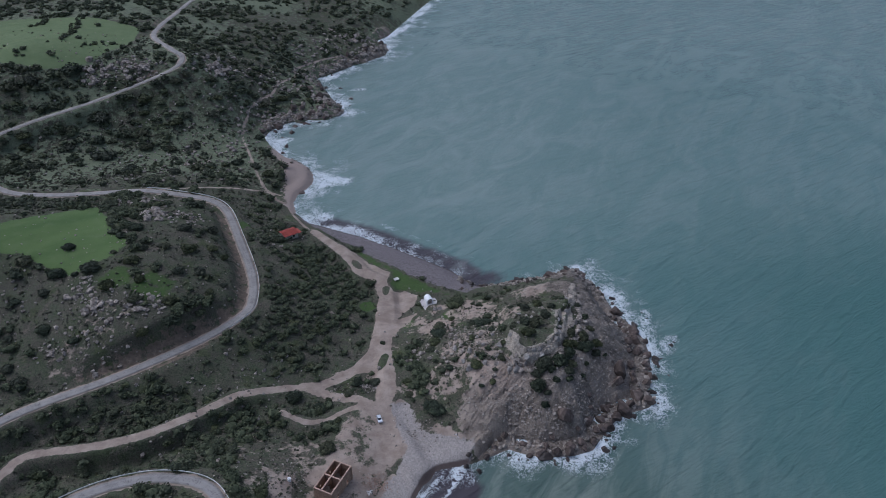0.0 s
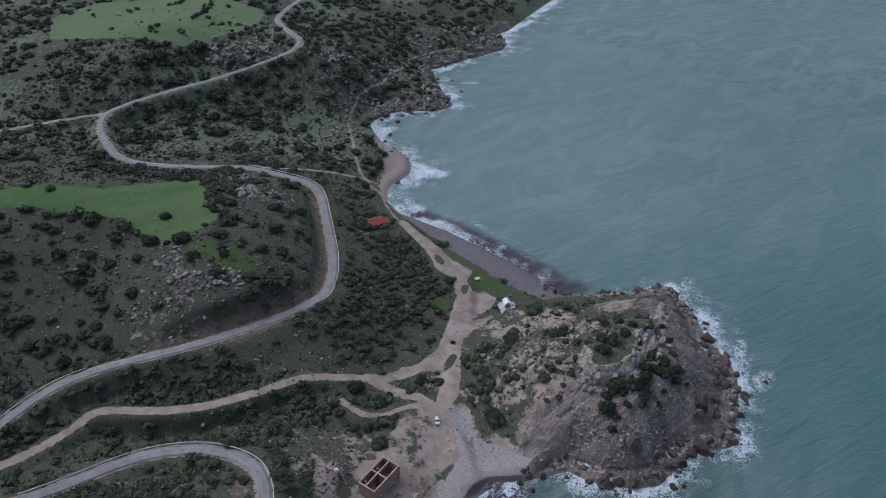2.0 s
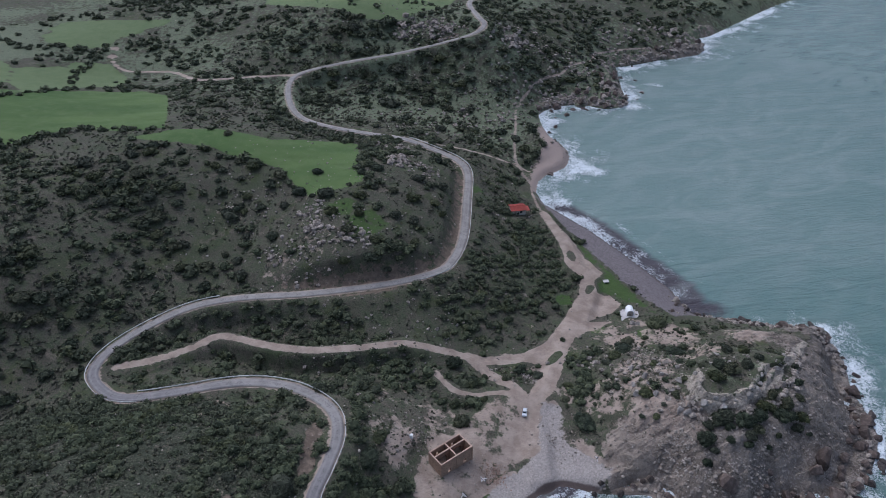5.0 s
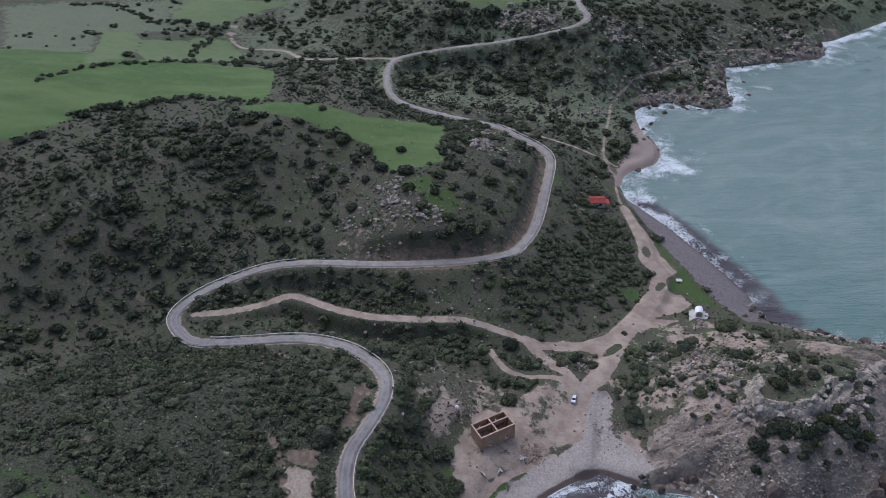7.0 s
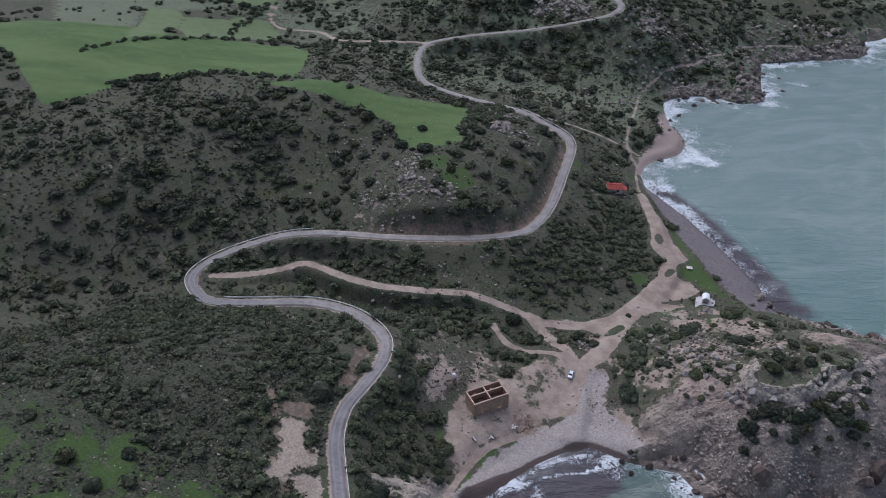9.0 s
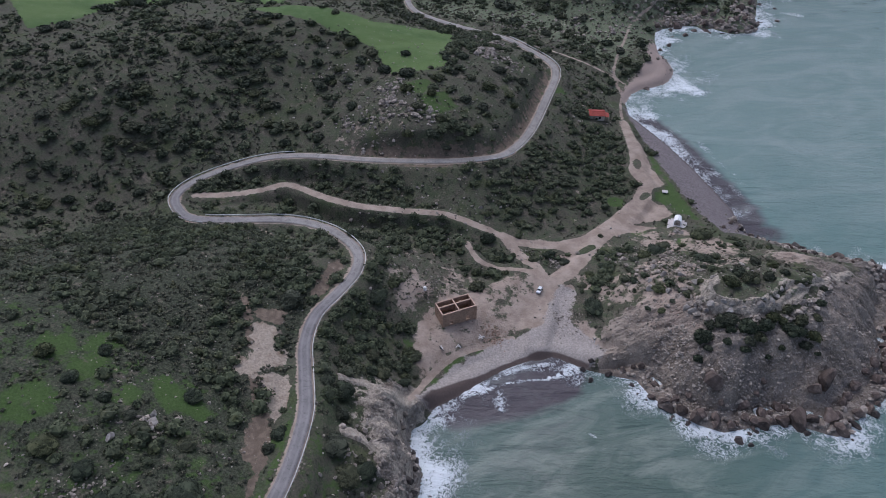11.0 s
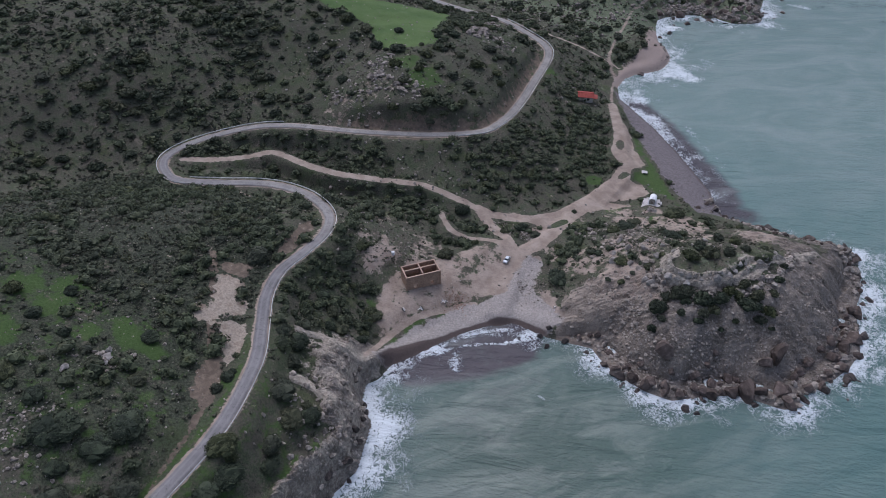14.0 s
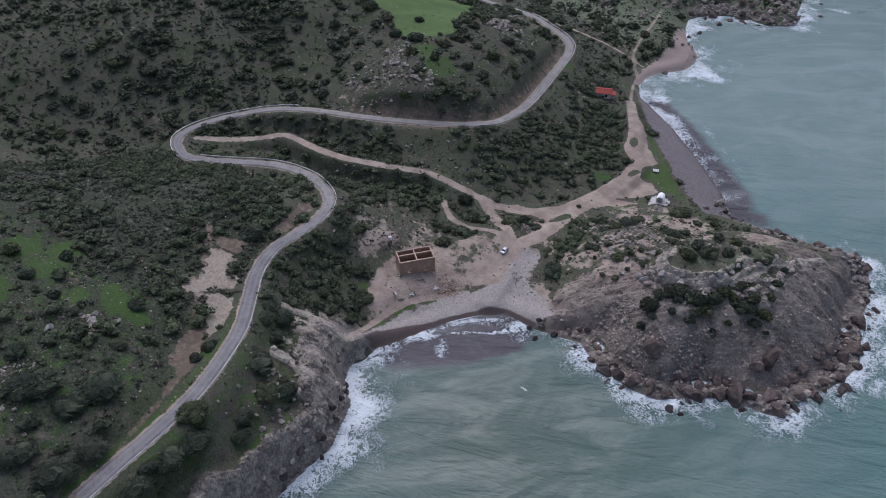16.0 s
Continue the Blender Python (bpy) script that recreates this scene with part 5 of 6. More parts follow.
want = room(px, py) * np.clip(0.18 + 0.75 * rough(px, py, 18, 51, 4) + 0.16 * wood + 0.10 * heath + 0.25 * within(px, py, BUSHY), 0.02, 0.6) * (1 - 0.85 * within(px, py, SPARSE)) * (1 - 0.75 * within(px, py, GRASSY)) * (1 - 0.85 * ((px > -6) & (py > 170))) * (1 - 0.9 * within(px, py, OPEN_GROUND)) * (1 - 0.75 * within(px, py, GREY_SLOPE))
apart = np.min(np.hypot(px[:, None] - singles[None, :, 0], py[:, None] - singles[None, :, 1]) - singles[None, :, 2], axis=1)
keep = (rng.uniform(size=n) < want) & (apart > 0.3)
px, py = px[keep], py[keep]
size = np.where(within(px, py, WOOD) | within(px, py, BUSHY), rng.uniform(1.2, 2.6, len(px)), rng.gamma(3.0, 0.45, len(px)) + 0.6).clip(0.6, 3.2)
order = np.argsort(np.hypot(px - 40, py - 90))
px, py, size = px[order], py[order], size[order]
alone = 30
shapes = [shrub_points(s, 9, 2, 900, 0.085) for s in range(10)]
meshes = [mesh_of("shrub", p, f, LEAF) for p, f in shapes]
grand = [mesh_of("shrub", p, f, LEAF) for p, f in [shrub_points(s + 80, 22, 2, 3800, 0.042) for s in range(4)]]
plainer = [mesh_of("shrub", p, f, LEAF) for p, f in [shrub_points(s + 90, 7, 1, 420, 0.11) for s in range(6)]]
ax, ay, ar = np.r_[singles[:, 0], px[:alone]], np.r_[singles[:, 1], py[:alone]], np.r_[singles[:, 2], size[:alone]]
ar = np.where((ax > 29) & (ay < 212), ar * 1.18, np.where(ax < -90, ar * 1.22, ar * 1.08))
az = height(ax, ay)
for k in range(len(ax)):
    ob = new("shrub", grand[k % 4] if ar[k] > 2.3 and ay[k] < 130 and ax[k] > -70 else plainer[k % 6] if ax[k] < -150 or ay[k] > 330 else meshes[k % 10])
    ob.matrix_world = pose(ax[k], ay[k], az[k] - 0.05, 0, 0, rng.uniform(0, 360)) @ Matrix.Diagonal((ar[k] * rng.uniform(0.85, 1.15), ar[k] * rng.uniform(0.85, 1.15), ar[k] * (rng.uniform(0.85, 1.05) if ax[k] > 27 and ay[k] < 210 else rng.uniform(0.42, 0.58) if ax[k] > -14 and ay[k] > 160 else rng.uniform(0.62, 0.88)), 1))
    tall = "large rounded" if ar[k] > 2.2 else "low rounded"
    tagged(ob, tall + " dark green evergreen shrub growing on stony ground", "shrub", "shrubs of the coastal scrub")
px, py, size = px[alone:], py[alone:], size[alone:]

# The rest of the scrub, too many to count.
n = 46000
qx, qy = rng.uniform(-480, 60, n), rng.uniform(20, 760, n)
far = ~((qx > -150) & (qy < 330))
qx, qy = qx[far], qy[far]
want = room(qx, qy) * np.clip(0.17 + 0.75 * rough(qx, qy, 24, 53, 4) + 0.5 * within(qx, qy, GULLY) + 0.16 * smooth(qy, 330, 420), 0.03, 0.7) * (1 - 0.9 * within(qx, qy, HILL_PASTURE)) * (1 - 0.9 * within(qx, qy, SPARSE))
keep = rng.uniform(size=len(qx)) < want
qx, qy = qx[keep], qy[keep]
qs = (rng.gamma(3.0, 0.6, len(qx)) + 0.7).clip(0.7, 3.8)
hedge = np.array([p[:2] for line in HEDGES + HEDGES_NORTH for p in spline(line, 1.6)])
hedge = hedge[rng.uniform(size=len(hedge)) < 0.8] + 0.0
hx, hy = hedge[:, 0] + rng.normal(size=len(hedge)) * 1.6, hedge[:, 1] + rng.normal(size=len(hedge)) * 1.6
hs = rng.uniform(1.2, 3.0, len(hx))
bx, by, bs = np.r_[px, qx, hx], np.r_[py, qy, hy], np.r_[size, qs, hs]
light = [shrub_points(s + 20, 4, 1, 120, 0.13) for s in range(8)] + [shrub_points(s + 60, 3, 1, 44, 0.20) for s in range(8)]
scrub = joined("scrub", light, bx, by, height(bx, by) - 0.05, bs, bs * rng.uniform(0.65, 0.9, len(bx)), rng.uniform(0, 6.28, len(bx)), LEAVES, rng.randint(0, 8, len(bx)) + 8 * ((bx < -150) | (by > 330)))
tagged(scrub, "dense dark green evergreen scrub covering the hills", "scrub", kind="stuff")

n = 90000
tx, ty = rng.uniform(-300, 60, n), rng.uniform(20, 460, n)
close = (tx > -150) & (ty < 300)
thin = close | (rng.uniform(size=n) < 0.75)
tx, ty, close = tx[thin], ty[thin], close[thin]
want = room(tx, ty, 0.3) * np.clip(0.5 + 0.8 * rough(tx, ty, 11, 57, 4) + 0.2 * within(tx, ty, SCRUB), 0.04, 1) * (1 - 0.5 * within(tx, ty, SPARSE)) * (1 - 0.45 * within(tx, ty, GRASSY)) * (1 - 0.55 * within(tx, ty, OPEN_GROUND))
keep = rng.uniform(size=len(tx)) < want
tx, ty, close = tx[keep], ty[keep], close[keep]
ts = rng.uniform(0.3, 0.75, len(tx)) * np.where(close, 1.0, 1.35) + 0.2 * within(tx, ty, SCRUB)
tuft = [shrub_points(s + 40, 1, 1, 16, 0.34) for s in range(6)]
low = joined("low_scrub", tuft, tx, ty, height(tx, ty) - 0.05, ts, ts * rng.uniform(0.6, 1.0, len(tx)), rng.uniform(0, 6.28, len(tx)), TWIGS, rng.randint(0, 6, len(tx)))
tagged(low, "low grey-green heath and dry tufts between the shrubs", "heath", kind="stuff")

# ---- rocks ----
rocks = [boulder_points(s) for s in range(8)]
brown = [mesh_of("boulder", p, f, BROWN_ROCK) for p, f in rocks]
wetted = [mesh_of("boulder", p, f, SEA_ROCK) for p, f in rocks]
pale = [mesh_of("boulder", p, f, PALE_ROCK) for p, f in rocks]


def boulder(x, y, r, meshes_of, label, group, sink=0.25):
    ob = new("boulder", meshes_of[rng.randint(8)])
    ob.matrix_world = pose(x, y, max(float(height(x, y)[0]), -0.8) + r * (0.5 - sink), rng.uniform(-25, 25), rng.uniform(-25, 25), rng.uniform(0, 360)) @ Matrix.Diagonal((r * rng.uniform(0.9, 1.35), r * rng.uniform(0.8, 1.1), r * rng.uniform(0.7, 0.95), 1))
    return tagged(ob, label, "boulder", group)


toe = spline([(17, 153.5), (28, 152), (36, 150.5), (44, 152), (51, 155), (55, 164), (62, 168.5), (68, 172), (73.5, 175.5), (72, 183), (76, 190), (78, 198), (75.5, 210), (73, 219), (71.5, 227), (68, 236), (61, 243.5), (52, 247), (42, 245.5), (27, 242.5)], 1.0)
FALLEN = [(39.3, 162.1, 3.4), (61, 185, 3.6), (60.4, 180.9, 2.9), (47.7, 165.2, 2), (43.2, 160.1, 1.6), (48.9, 169.6, 1.5), (72.2, 206.5, 2.9), (68.7, 204, 2.2), (73.3, 212, 2.6), (68.2, 198.8, 1.8), (67.9, 192.9, 2.1), (71.8, 200.2, 2.2), (67.3, 188.5, 2.1), (54.5, 171.9, 2.4), (48.9, 173.1, 1.3), (39.9, 153.7, 2.3), (48.3, 157.4, 2), (49.8, 161.9, 1.6), (54.6, 164.1, 2.6), (60.4, 170.6, 3.8), (66.8, 178.4, 2.7), (70.9, 175.4, 2.4), (67.5, 185.1, 2.1), (73.1, 193.9, 1.8), (76.3, 206.7, 1.7), (57.9, 251, 2.6), (58.9, 246.8, 2.1), (30.8, 153.1, 1.5), (32.7, 155.8, 1.5), (27.1, 152.2, 1.6), (16.1, 154.9, 1.4), (18.3, 157.3, 1.2), (36.4, 153, 2), (44.6, 156, 2.2), (52.4, 167.4, 2.2), (57.6, 168.4, 2.2), (63.4, 174, 2.6), (71.6, 184.4, 2.2), (73.6, 188.6, 2), (75.2, 198.8, 2.2)]
for x, y, r in FALLEN:
    boulder(x, y, r, brown, "huge angular brown boulder in the belt below the headland", "boulders round the headland", 0.15)
for k in range(78):
    x, y, = toe[rng.randint(len(toe))][:2]
    inland = rng.uniform(-1.8, 8.0) if y < 230 else rng.uniform(-1.0, 3.0)
    cx, cy = 40 - x, 198 - y
    s = math.hypot(cx, cy)
    x, y = x + cx / s * inland, y + cy / s * inland
    big = rng.gamma(2.0, 0.42) + 0.7
    if inland < 0.8:
        boulder(x, y, min(big, 2.2), wetted, "dark wet boulder in the surf at the foot of the headland", "boulders round the headland")
    else:
        boulder(x, y, min(big, 2.8), brown, "angular brown boulder fallen at the foot of the headland", "boulders round the headland")
for x, y, r in ((11.3, 146.5, 1.5), (13.7, 151.2, 1.7), (7.4, 148, 1.3), (8.2, 151, 1.4), (85.9, 205.9, 1.6), (89.4, 208.5, 1.1), (79.4, 225, 1.3), (80.4, 198.2, 1.2), (53.9, 254.4, 2.2), (88.1, 215.9, 0.9), (80.8, 189, 1.0), (44.7, 150.4, 1.0), (54.8, 156, 1.4), (80.5, 221.5, 1.2), (87.2, 207.3, 1.3)):
    boulder(x, y, r, wetted, "dark wet boulder standing in the sea", "boulders in the surf")
for x, y in spline([(22.5, 177), (26.5, 177), (29.5, 179), (33.5, 182), (37.5, 185.5), (40.2, 189.5), (40.2, 195), (43, 201.5), (45, 208.5)], 3.2):
    boulder(x + rng.normal() * 0.6, y + rng.normal() * 0.6, rng.uniform(0.8, 1.7), pale, "pale limestone block breaking from the headland's rim", "blocks along the rim", 0.35)
for k in range(30):
    x, y = 6 + 60 * rng.uniform(), 245
    y = 246 - 0.0011 * (x - 40) ** 2 * 4 + rng.uniform(-7, 0.5)
    boulder(x, y, rng.uniform(0.5, 1.5), brown if k % 3 else wetted, "brown boulder on the headland's stony north shore", "boulders round the headland")
for x, y in ((7, 183), (9, 180), (11, 184), (14, 181), (9, 187), (14, 188), (19, 187), (23, 189), (26, 194), (31, 197), (17, 193), (12, 193), (4, 190), (27, 200)):
    boulder(x, y, rng.uniform(0.8, 1.6), pale, "pale limestone outcrop among the headland's shrubs", "blocks along the rim", 0.35)
for x, y, r in ((-3, 89, 1.6), (-6, 92, 1.5), (1, 84, 1.7), (4, 78, 1.6), (-1, 85, 1.8), (5, 72, 1.5), (7, 66, 1.4), (-8.5, 94, 1.2), (3, 88, 1.1), (10, 60, 1.3), (6, 77, 1.1), (11, 55, 1.5)):
    boulder(x, y, r, wetted, "dark wet rock at the foot of the cove's cliff", "rocks of the cove cliff", 0.3)
for x, y, r in ((-99.7, 402.4, 3.4), (-90.9, 394.7, 2.6), (-95.3, 388.6, 1.5), (-90.3, 375.1, 2.0), (-93.5, 421, 3.2), (-88.2, 411.7, 3.0), (-88.9, 422.2, 2.4), (-82.3, 418.2, 2.6), (-79.1, 422.7, 2.2), (-74.6, 423.8, 2.4), (-72, 427.9, 2.4), (-66.3, 425.5, 2.0), (-78.8, 438.8, 3.4), (-80.8, 454, 3.0), (-83.8, 464.2, 3.0), (-87.7, 448.9, 2.8), (-91.2, 446.4, 2.4), (-72, 521.5, 2.6), (-59.5, 533.4, 2.8), (-49.4, 552.5, 3.0), (-106.7, 391.6, 2.4), (-91, 366.9, 1.5), (-72.2, 320.9, 1.8)):
    boulder(x, y, r, brown, "huge reddish brown boulder of the far rocky point", "boulders on the far shore", 0.2)
for x, y, r in ((-41, 37.5, 1.3), (-40.5, 46.5, 1.7), (-39, 45, 1.4), (-42, 47.5, 1.3), (-41.5, 45.4, 1.2), (-3, 221, 1.6), (-1.5, 221.5, 1.2)):
    boulder(x, y, r, pale, "pale lichen-grey limestone boulder among the scrub", "pale boulders on the slopes", 0.3)
for k in range(36):
    if k < 14:
        a = rng.uniform(0, 1)
        x, y = -100 + 35 * a + rng.normal() * 5, 398 + 22 * a + rng.normal() * 4
    else:
        x, y = [(-68 + rng.normal() * 4, 425 + rng.uniform(0, 30)), (-82 + rng.normal() * 4, 455 + rng.uniform(0, 40)), (-56 + rng.normal() * 6, 530 + rng.uniform(-10, 20))][k % 3]
    boulder(x, y, rng.uniform(0.8, 2.4), brown if rng.uniform() < 0.6 else wetted, "reddish brown boulder on the far rocky shore", "boulders on the far shore")

# Outcrops and scree: zone x, y, spread, count, stone size.
sxs, sys_, ssz = [], [], []
for x, y, r, count, s in ((-119, 195, 5, 70, 0.8), (-107, 197, 4, 50, 0.8), (-101, 198, 4, 30, 0.7), (-119, 182, 6, 60, 0.6), (-132, 182, 5, 50, 0.6), (-119.5, 255, 5, 80, 1.1), (-106, 256, 5, 50, 0.9), (-130, 275, 5, 50, 0.8), (-143, 271, 4, 30, 0.8), (-128, 203, 5, 60, 0.7), (-160, 196, 10, 90, 0.4), (-115, 190, 14, 120, 0.45), (30, 166, 11, 900, 0.2), (45, 176, 11, 900, 0.22), (66, 205, 9, 500, 0.24),
                          (16, 168, 8, 800, 0.18), (58, 190, 10, 700, 0.24), (50, 166, 8, 500, 0.36), (36, 158, 9, 500, 0.34), (26, 163, 5, 160, 0.4), (24, 168, 4, 160, 0.35), (14, 190, 10, 130, 0.45), (6, 192, 8, 90, 0.6), (34, 200, 12, 60, 0.4), (-10, 86, 10, 160, 0.5), (0, 76, 8, 160, 0.5),
                          (-40, 48, 26, 160, 0.28), (-40.5, 46, 3.2, 60, 0.6), (-32, 25, 6, 200, 0.3), (-26, 20, 6, 120, 0.3), (-75, 165, 20, 80, 0.5), (-85, 160, 14, 60, 0.5), (-137, 419, 7, 90, 1.3), (-142, 432, 6, 60, 1.2), (-200, 398, 7, 70, 1.2), (-186, 403, 7, 70, 1.2), (-172, 404, 6, 60, 1.2), (-120, 380, 26, 160, 0.9), (-150, 340, 30, 120, 0.8), (-60, 185, 16, 70, 0.5), (-85, 470, 16, 160, 1.1), (-74, 435, 9, 160, 1.0), (-82, 485, 9, 120, 1.0), (-60, 550, 12, 100, 1.2), (-96, 408, 8, 80, 0.9), (-50, 135, 12, 90, 0.35), (-32, 178, 5, 60, 0.3), (-70, 268, 10, 50, 0.5), (-45, 40, 30, 420, 0.2), (-70, 70, 40, 420, 0.2), (-110, 75, 40, 300, 0.24), (-95, 215, 34, 380, 0.28), (-150, 200, 40, 380, 0.3), (-60, 140, 26, 300, 0.2), (-140, 330, 60, 420, 0.45), (-200, 380, 70, 380, 0.5), (8, 200, 14, 260, 0.28), (-27, 140, 7, 160, 0.14), (-7, 160, 5, 260, 0.22), (-46, 138, 8, 200, 0.22), (-25, 181, 2.5, 60, 0.4), (-10, 195, 6, 60, 0.5), (-98, 440, 12, 110, 0.9), (-112, 400, 10, 70, 0.8), (-120, 440, 18, 110, 0.9), (-95, 500, 14, 100, 1.0), (-80, 540, 16, 90, 1.1), (-128, 345, 20, 110, 0.7)):
    sxs.append(x + rng.normal(size=count) * r * 0.7)
    sys_.append(y + rng.normal(size=count) * r * 0.7)
    ssz.append(s * rng.gamma(2.5, 0.4, count).clip(0.3, 2.4))
for line, count, spread, s in ((spline([(17, 183), (21, 179.5), (25, 178), (31, 176), (37, 180), (43, 187), (48, 197), (50, 207), (47, 217)], 1.0), 260, 0.9, 0.75), (toe, 700, 3.6, 0.6), (toe, 420, 2.4, 0.95)):
    spots = np.array([line[i][:2] for i in rng.randint(0, len(line), count)]) + rng.normal(size=(count, 2)) * spread
    sxs.append(spots[:, 0])
    sys_.append(spots[:, 1])
    ssz.append(s * rng.gamma(2.5, 0.4, count).clip(0.3, 2.0))
for line, count, spread, s in ((spline([(-103, 391), (-103, 403), (-93, 415), (-80, 417), (-66, 423), (-70, 447), (-81, 474), (-88, 490)], 1.0), 620, 3.0, 1.0), (spline([(-87, 490), (-76, 506), (-57, 531), (-46, 545), (-48, 567), (-50, 585)], 1.0), 420, 3.0, 1.2),
                              (spline([(-85, 360), (-74, 347), (-68, 336), (-70, 318)], 1.0), 90, 1.5, 0.5), (spline([(8, 246), (26, 242), (42, 245), (58, 245), (68, 237)], 1.0), 420, 2.6, 0.65), (spline([(-13, 100), (-4, 92), (3, 83), (7, 72), (12, 56)], 1.0), 300, 1.6, 0.6)):
    spots = np.array([line[i][:2] for i in rng.randint(0, len(line), count)]) + rng.normal(size=(count, 2)) * spread
    sxs.append(spots[:, 0])
    sys_.append(spots[:, 1])
    ssz.append(s * rng.gamma(2.5, 0.4, count).clip(0.3, 2.2))
rx, ry, rs = np.concatenate(sxs), np.concatenate(sys_), np.concatenate(ssz)
clear = (shore(rx, ry) > 0.2) & (along(rx, ry, MAIN, 10)[0] > ROAD_HALF + 0.8)
rx, ry, rs = rx[clear], ry[clear], rs[clear]
small = [boulder_points(s + 30, 1, 8) for s in range(8)]
scree = joined("scree", small, rx, ry, height(rx, ry) + rs * 0.15, rs, rs * rng.uniform(0.5, 0.9, len(rx)), rng.uniform(0, 6.28, len(rx)), SCREE, rng.randint(0, 8, len(rx)))
tagged(scree, "pale angular stones and outcrops strewn over the slopes", "rocks", kind="stuff")


# ---- buildings ----
def arched_wall(bm, x0, x1, y0, y1, top, arches):
    """A wall along x with round-headed openings (centre, half width, springing height)."""
    at = x0
    for centre, half, spring in arches:
        box(bm, at, centre - half, y0, y1, 0, top)
        steps = 8
        for k in range(steps):
            u0, u1 = -half + 2 * half * k / steps, -half + 2 * half * (k + 1) / steps
            u = min(abs(u0), abs(u1))
            box(bm, centre + u0, centre + u1, y0, y1, spring + math.sqrt(max(half * half - u * u, 0)), top)
        at = centre + half
    return box(bm, at, x1, y0, y1, 0, top)


def ruined_house():
    """A roofless shell of ochre masonry: two rooms, each cut by an arched inner wall."""
    L, W, H, T = 11.1, 5.9, 4.9, 0.36
    at = thing("ruined_house", pose(-31.6, 136.0, 4.5, 0, 0, 66), "roofless two-room shell of a ruined ochre masonry house", "ruin")
    y0, y1, ym = -W / 2, W / 2, 0.5

    def front():
        bm = bmesh.new()
        for a, b in ((-L / 2, -3.3), (-2.2, 2.2), (3.3, L / 2)):
            box(bm, a, b, y0, y0 + T, -0.6, H)
        for a in (-3.3, 2.2):
            box(bm, a, a + 1.1, y0, y0 + T, -0.6, 0.6)
            box(bm, a, a + 1.1, y0, y0 + T, 1.9, H)
        return bm

    part("front_wall", front(), BRICK, at)
    back = bmesh.new()
    for a, b in ((-L / 2, -3.1), (-2.3, 2.3), (3.1, L / 2)):
        box(back, a, b, y1 - T, y1, -0.6, H)
    for a in (-3.1, 2.3):
        box(back, a, a + 0.8, y1 - T, y1, -0.6, 2.6)
        box(back, a, a + 0.8, y1 - T, y1, 3.5, H)
    part("back_wall", back, BRICK, at)
    for x in (-L / 2, L / 2 - T):
        part("end_wall", box(bmesh.new(), x, x + T, y0 + T, y1 - T, -0.6, H), BRICK, at)
    part("partition_wall", box(bmesh.new(), -0.2, 0.2, y0 + T, y1 - T, -0.3, H), INSIDE, at)
    for a, b in ((-L / 2 + T, -0.2), (0.2, L / 2 - T)):
        part("arched_wall", arched_wall(bmesh.new(), a, b, ym - 0.2, ym + 0.2, H, [((a + b) / 2, 1.75, 2.0)]), INSIDE, at, "inner wall with a wide round arch")
    e = 0.02
    for a, b, c, d in ((-L / 2 - e, L / 2 + e, y0 - e, y0 + T + e), (-L / 2 - e, L / 2 + e, y1 - T - e, y1 + e), (-L / 2 - e, -L / 2 + T + e, y0 + T + e, y1 - T - e), (L / 2 - T - e, L / 2 + e, y0 + T + e, y1 - T - e),
                       (-0.21, 0.21, y0 + T + e, y1 - T - e), (-L / 2 + T + e, -0.21, ym - 0.21, ym + 0.21), (0.21, L / 2 - T - e, ym - 0.21, ym + 0.21)):
        part("ring_beam", box(bmesh.new(), a, b, c, d, H, H + 0.26, 0.03), RIM, at, "pale concrete beam along the wall top")
    for x in (-L / 2 - 0.1, -0.28, L / 2 - 0.46):
        part("pilaster", box(bmesh.new(), x, x + 0.56, y0 - 0.14, y0 - 0.002, -0.6, H - 0.02, 0.03), BRICK, at)
    for x in (-3.3, 2.2):
        part("window_sill", box(bmesh.new(), x - 0.15, x + 1.25, y0 - 0.1, y0 - 0.002, 0.46, 0.6), RIM, at)
        part("lintel", box(bmesh.new(), x - 0.2, x + 1.3, y0 - 0.06, y0 - 0.002, 1.9, 2.12), RIM, at)
    part("floor_slab", box(bmesh.new(), -L / 2 + T, L / 2 - T, y0 + T, y1 - T, -0.6, 0.02), INSIDE, at)


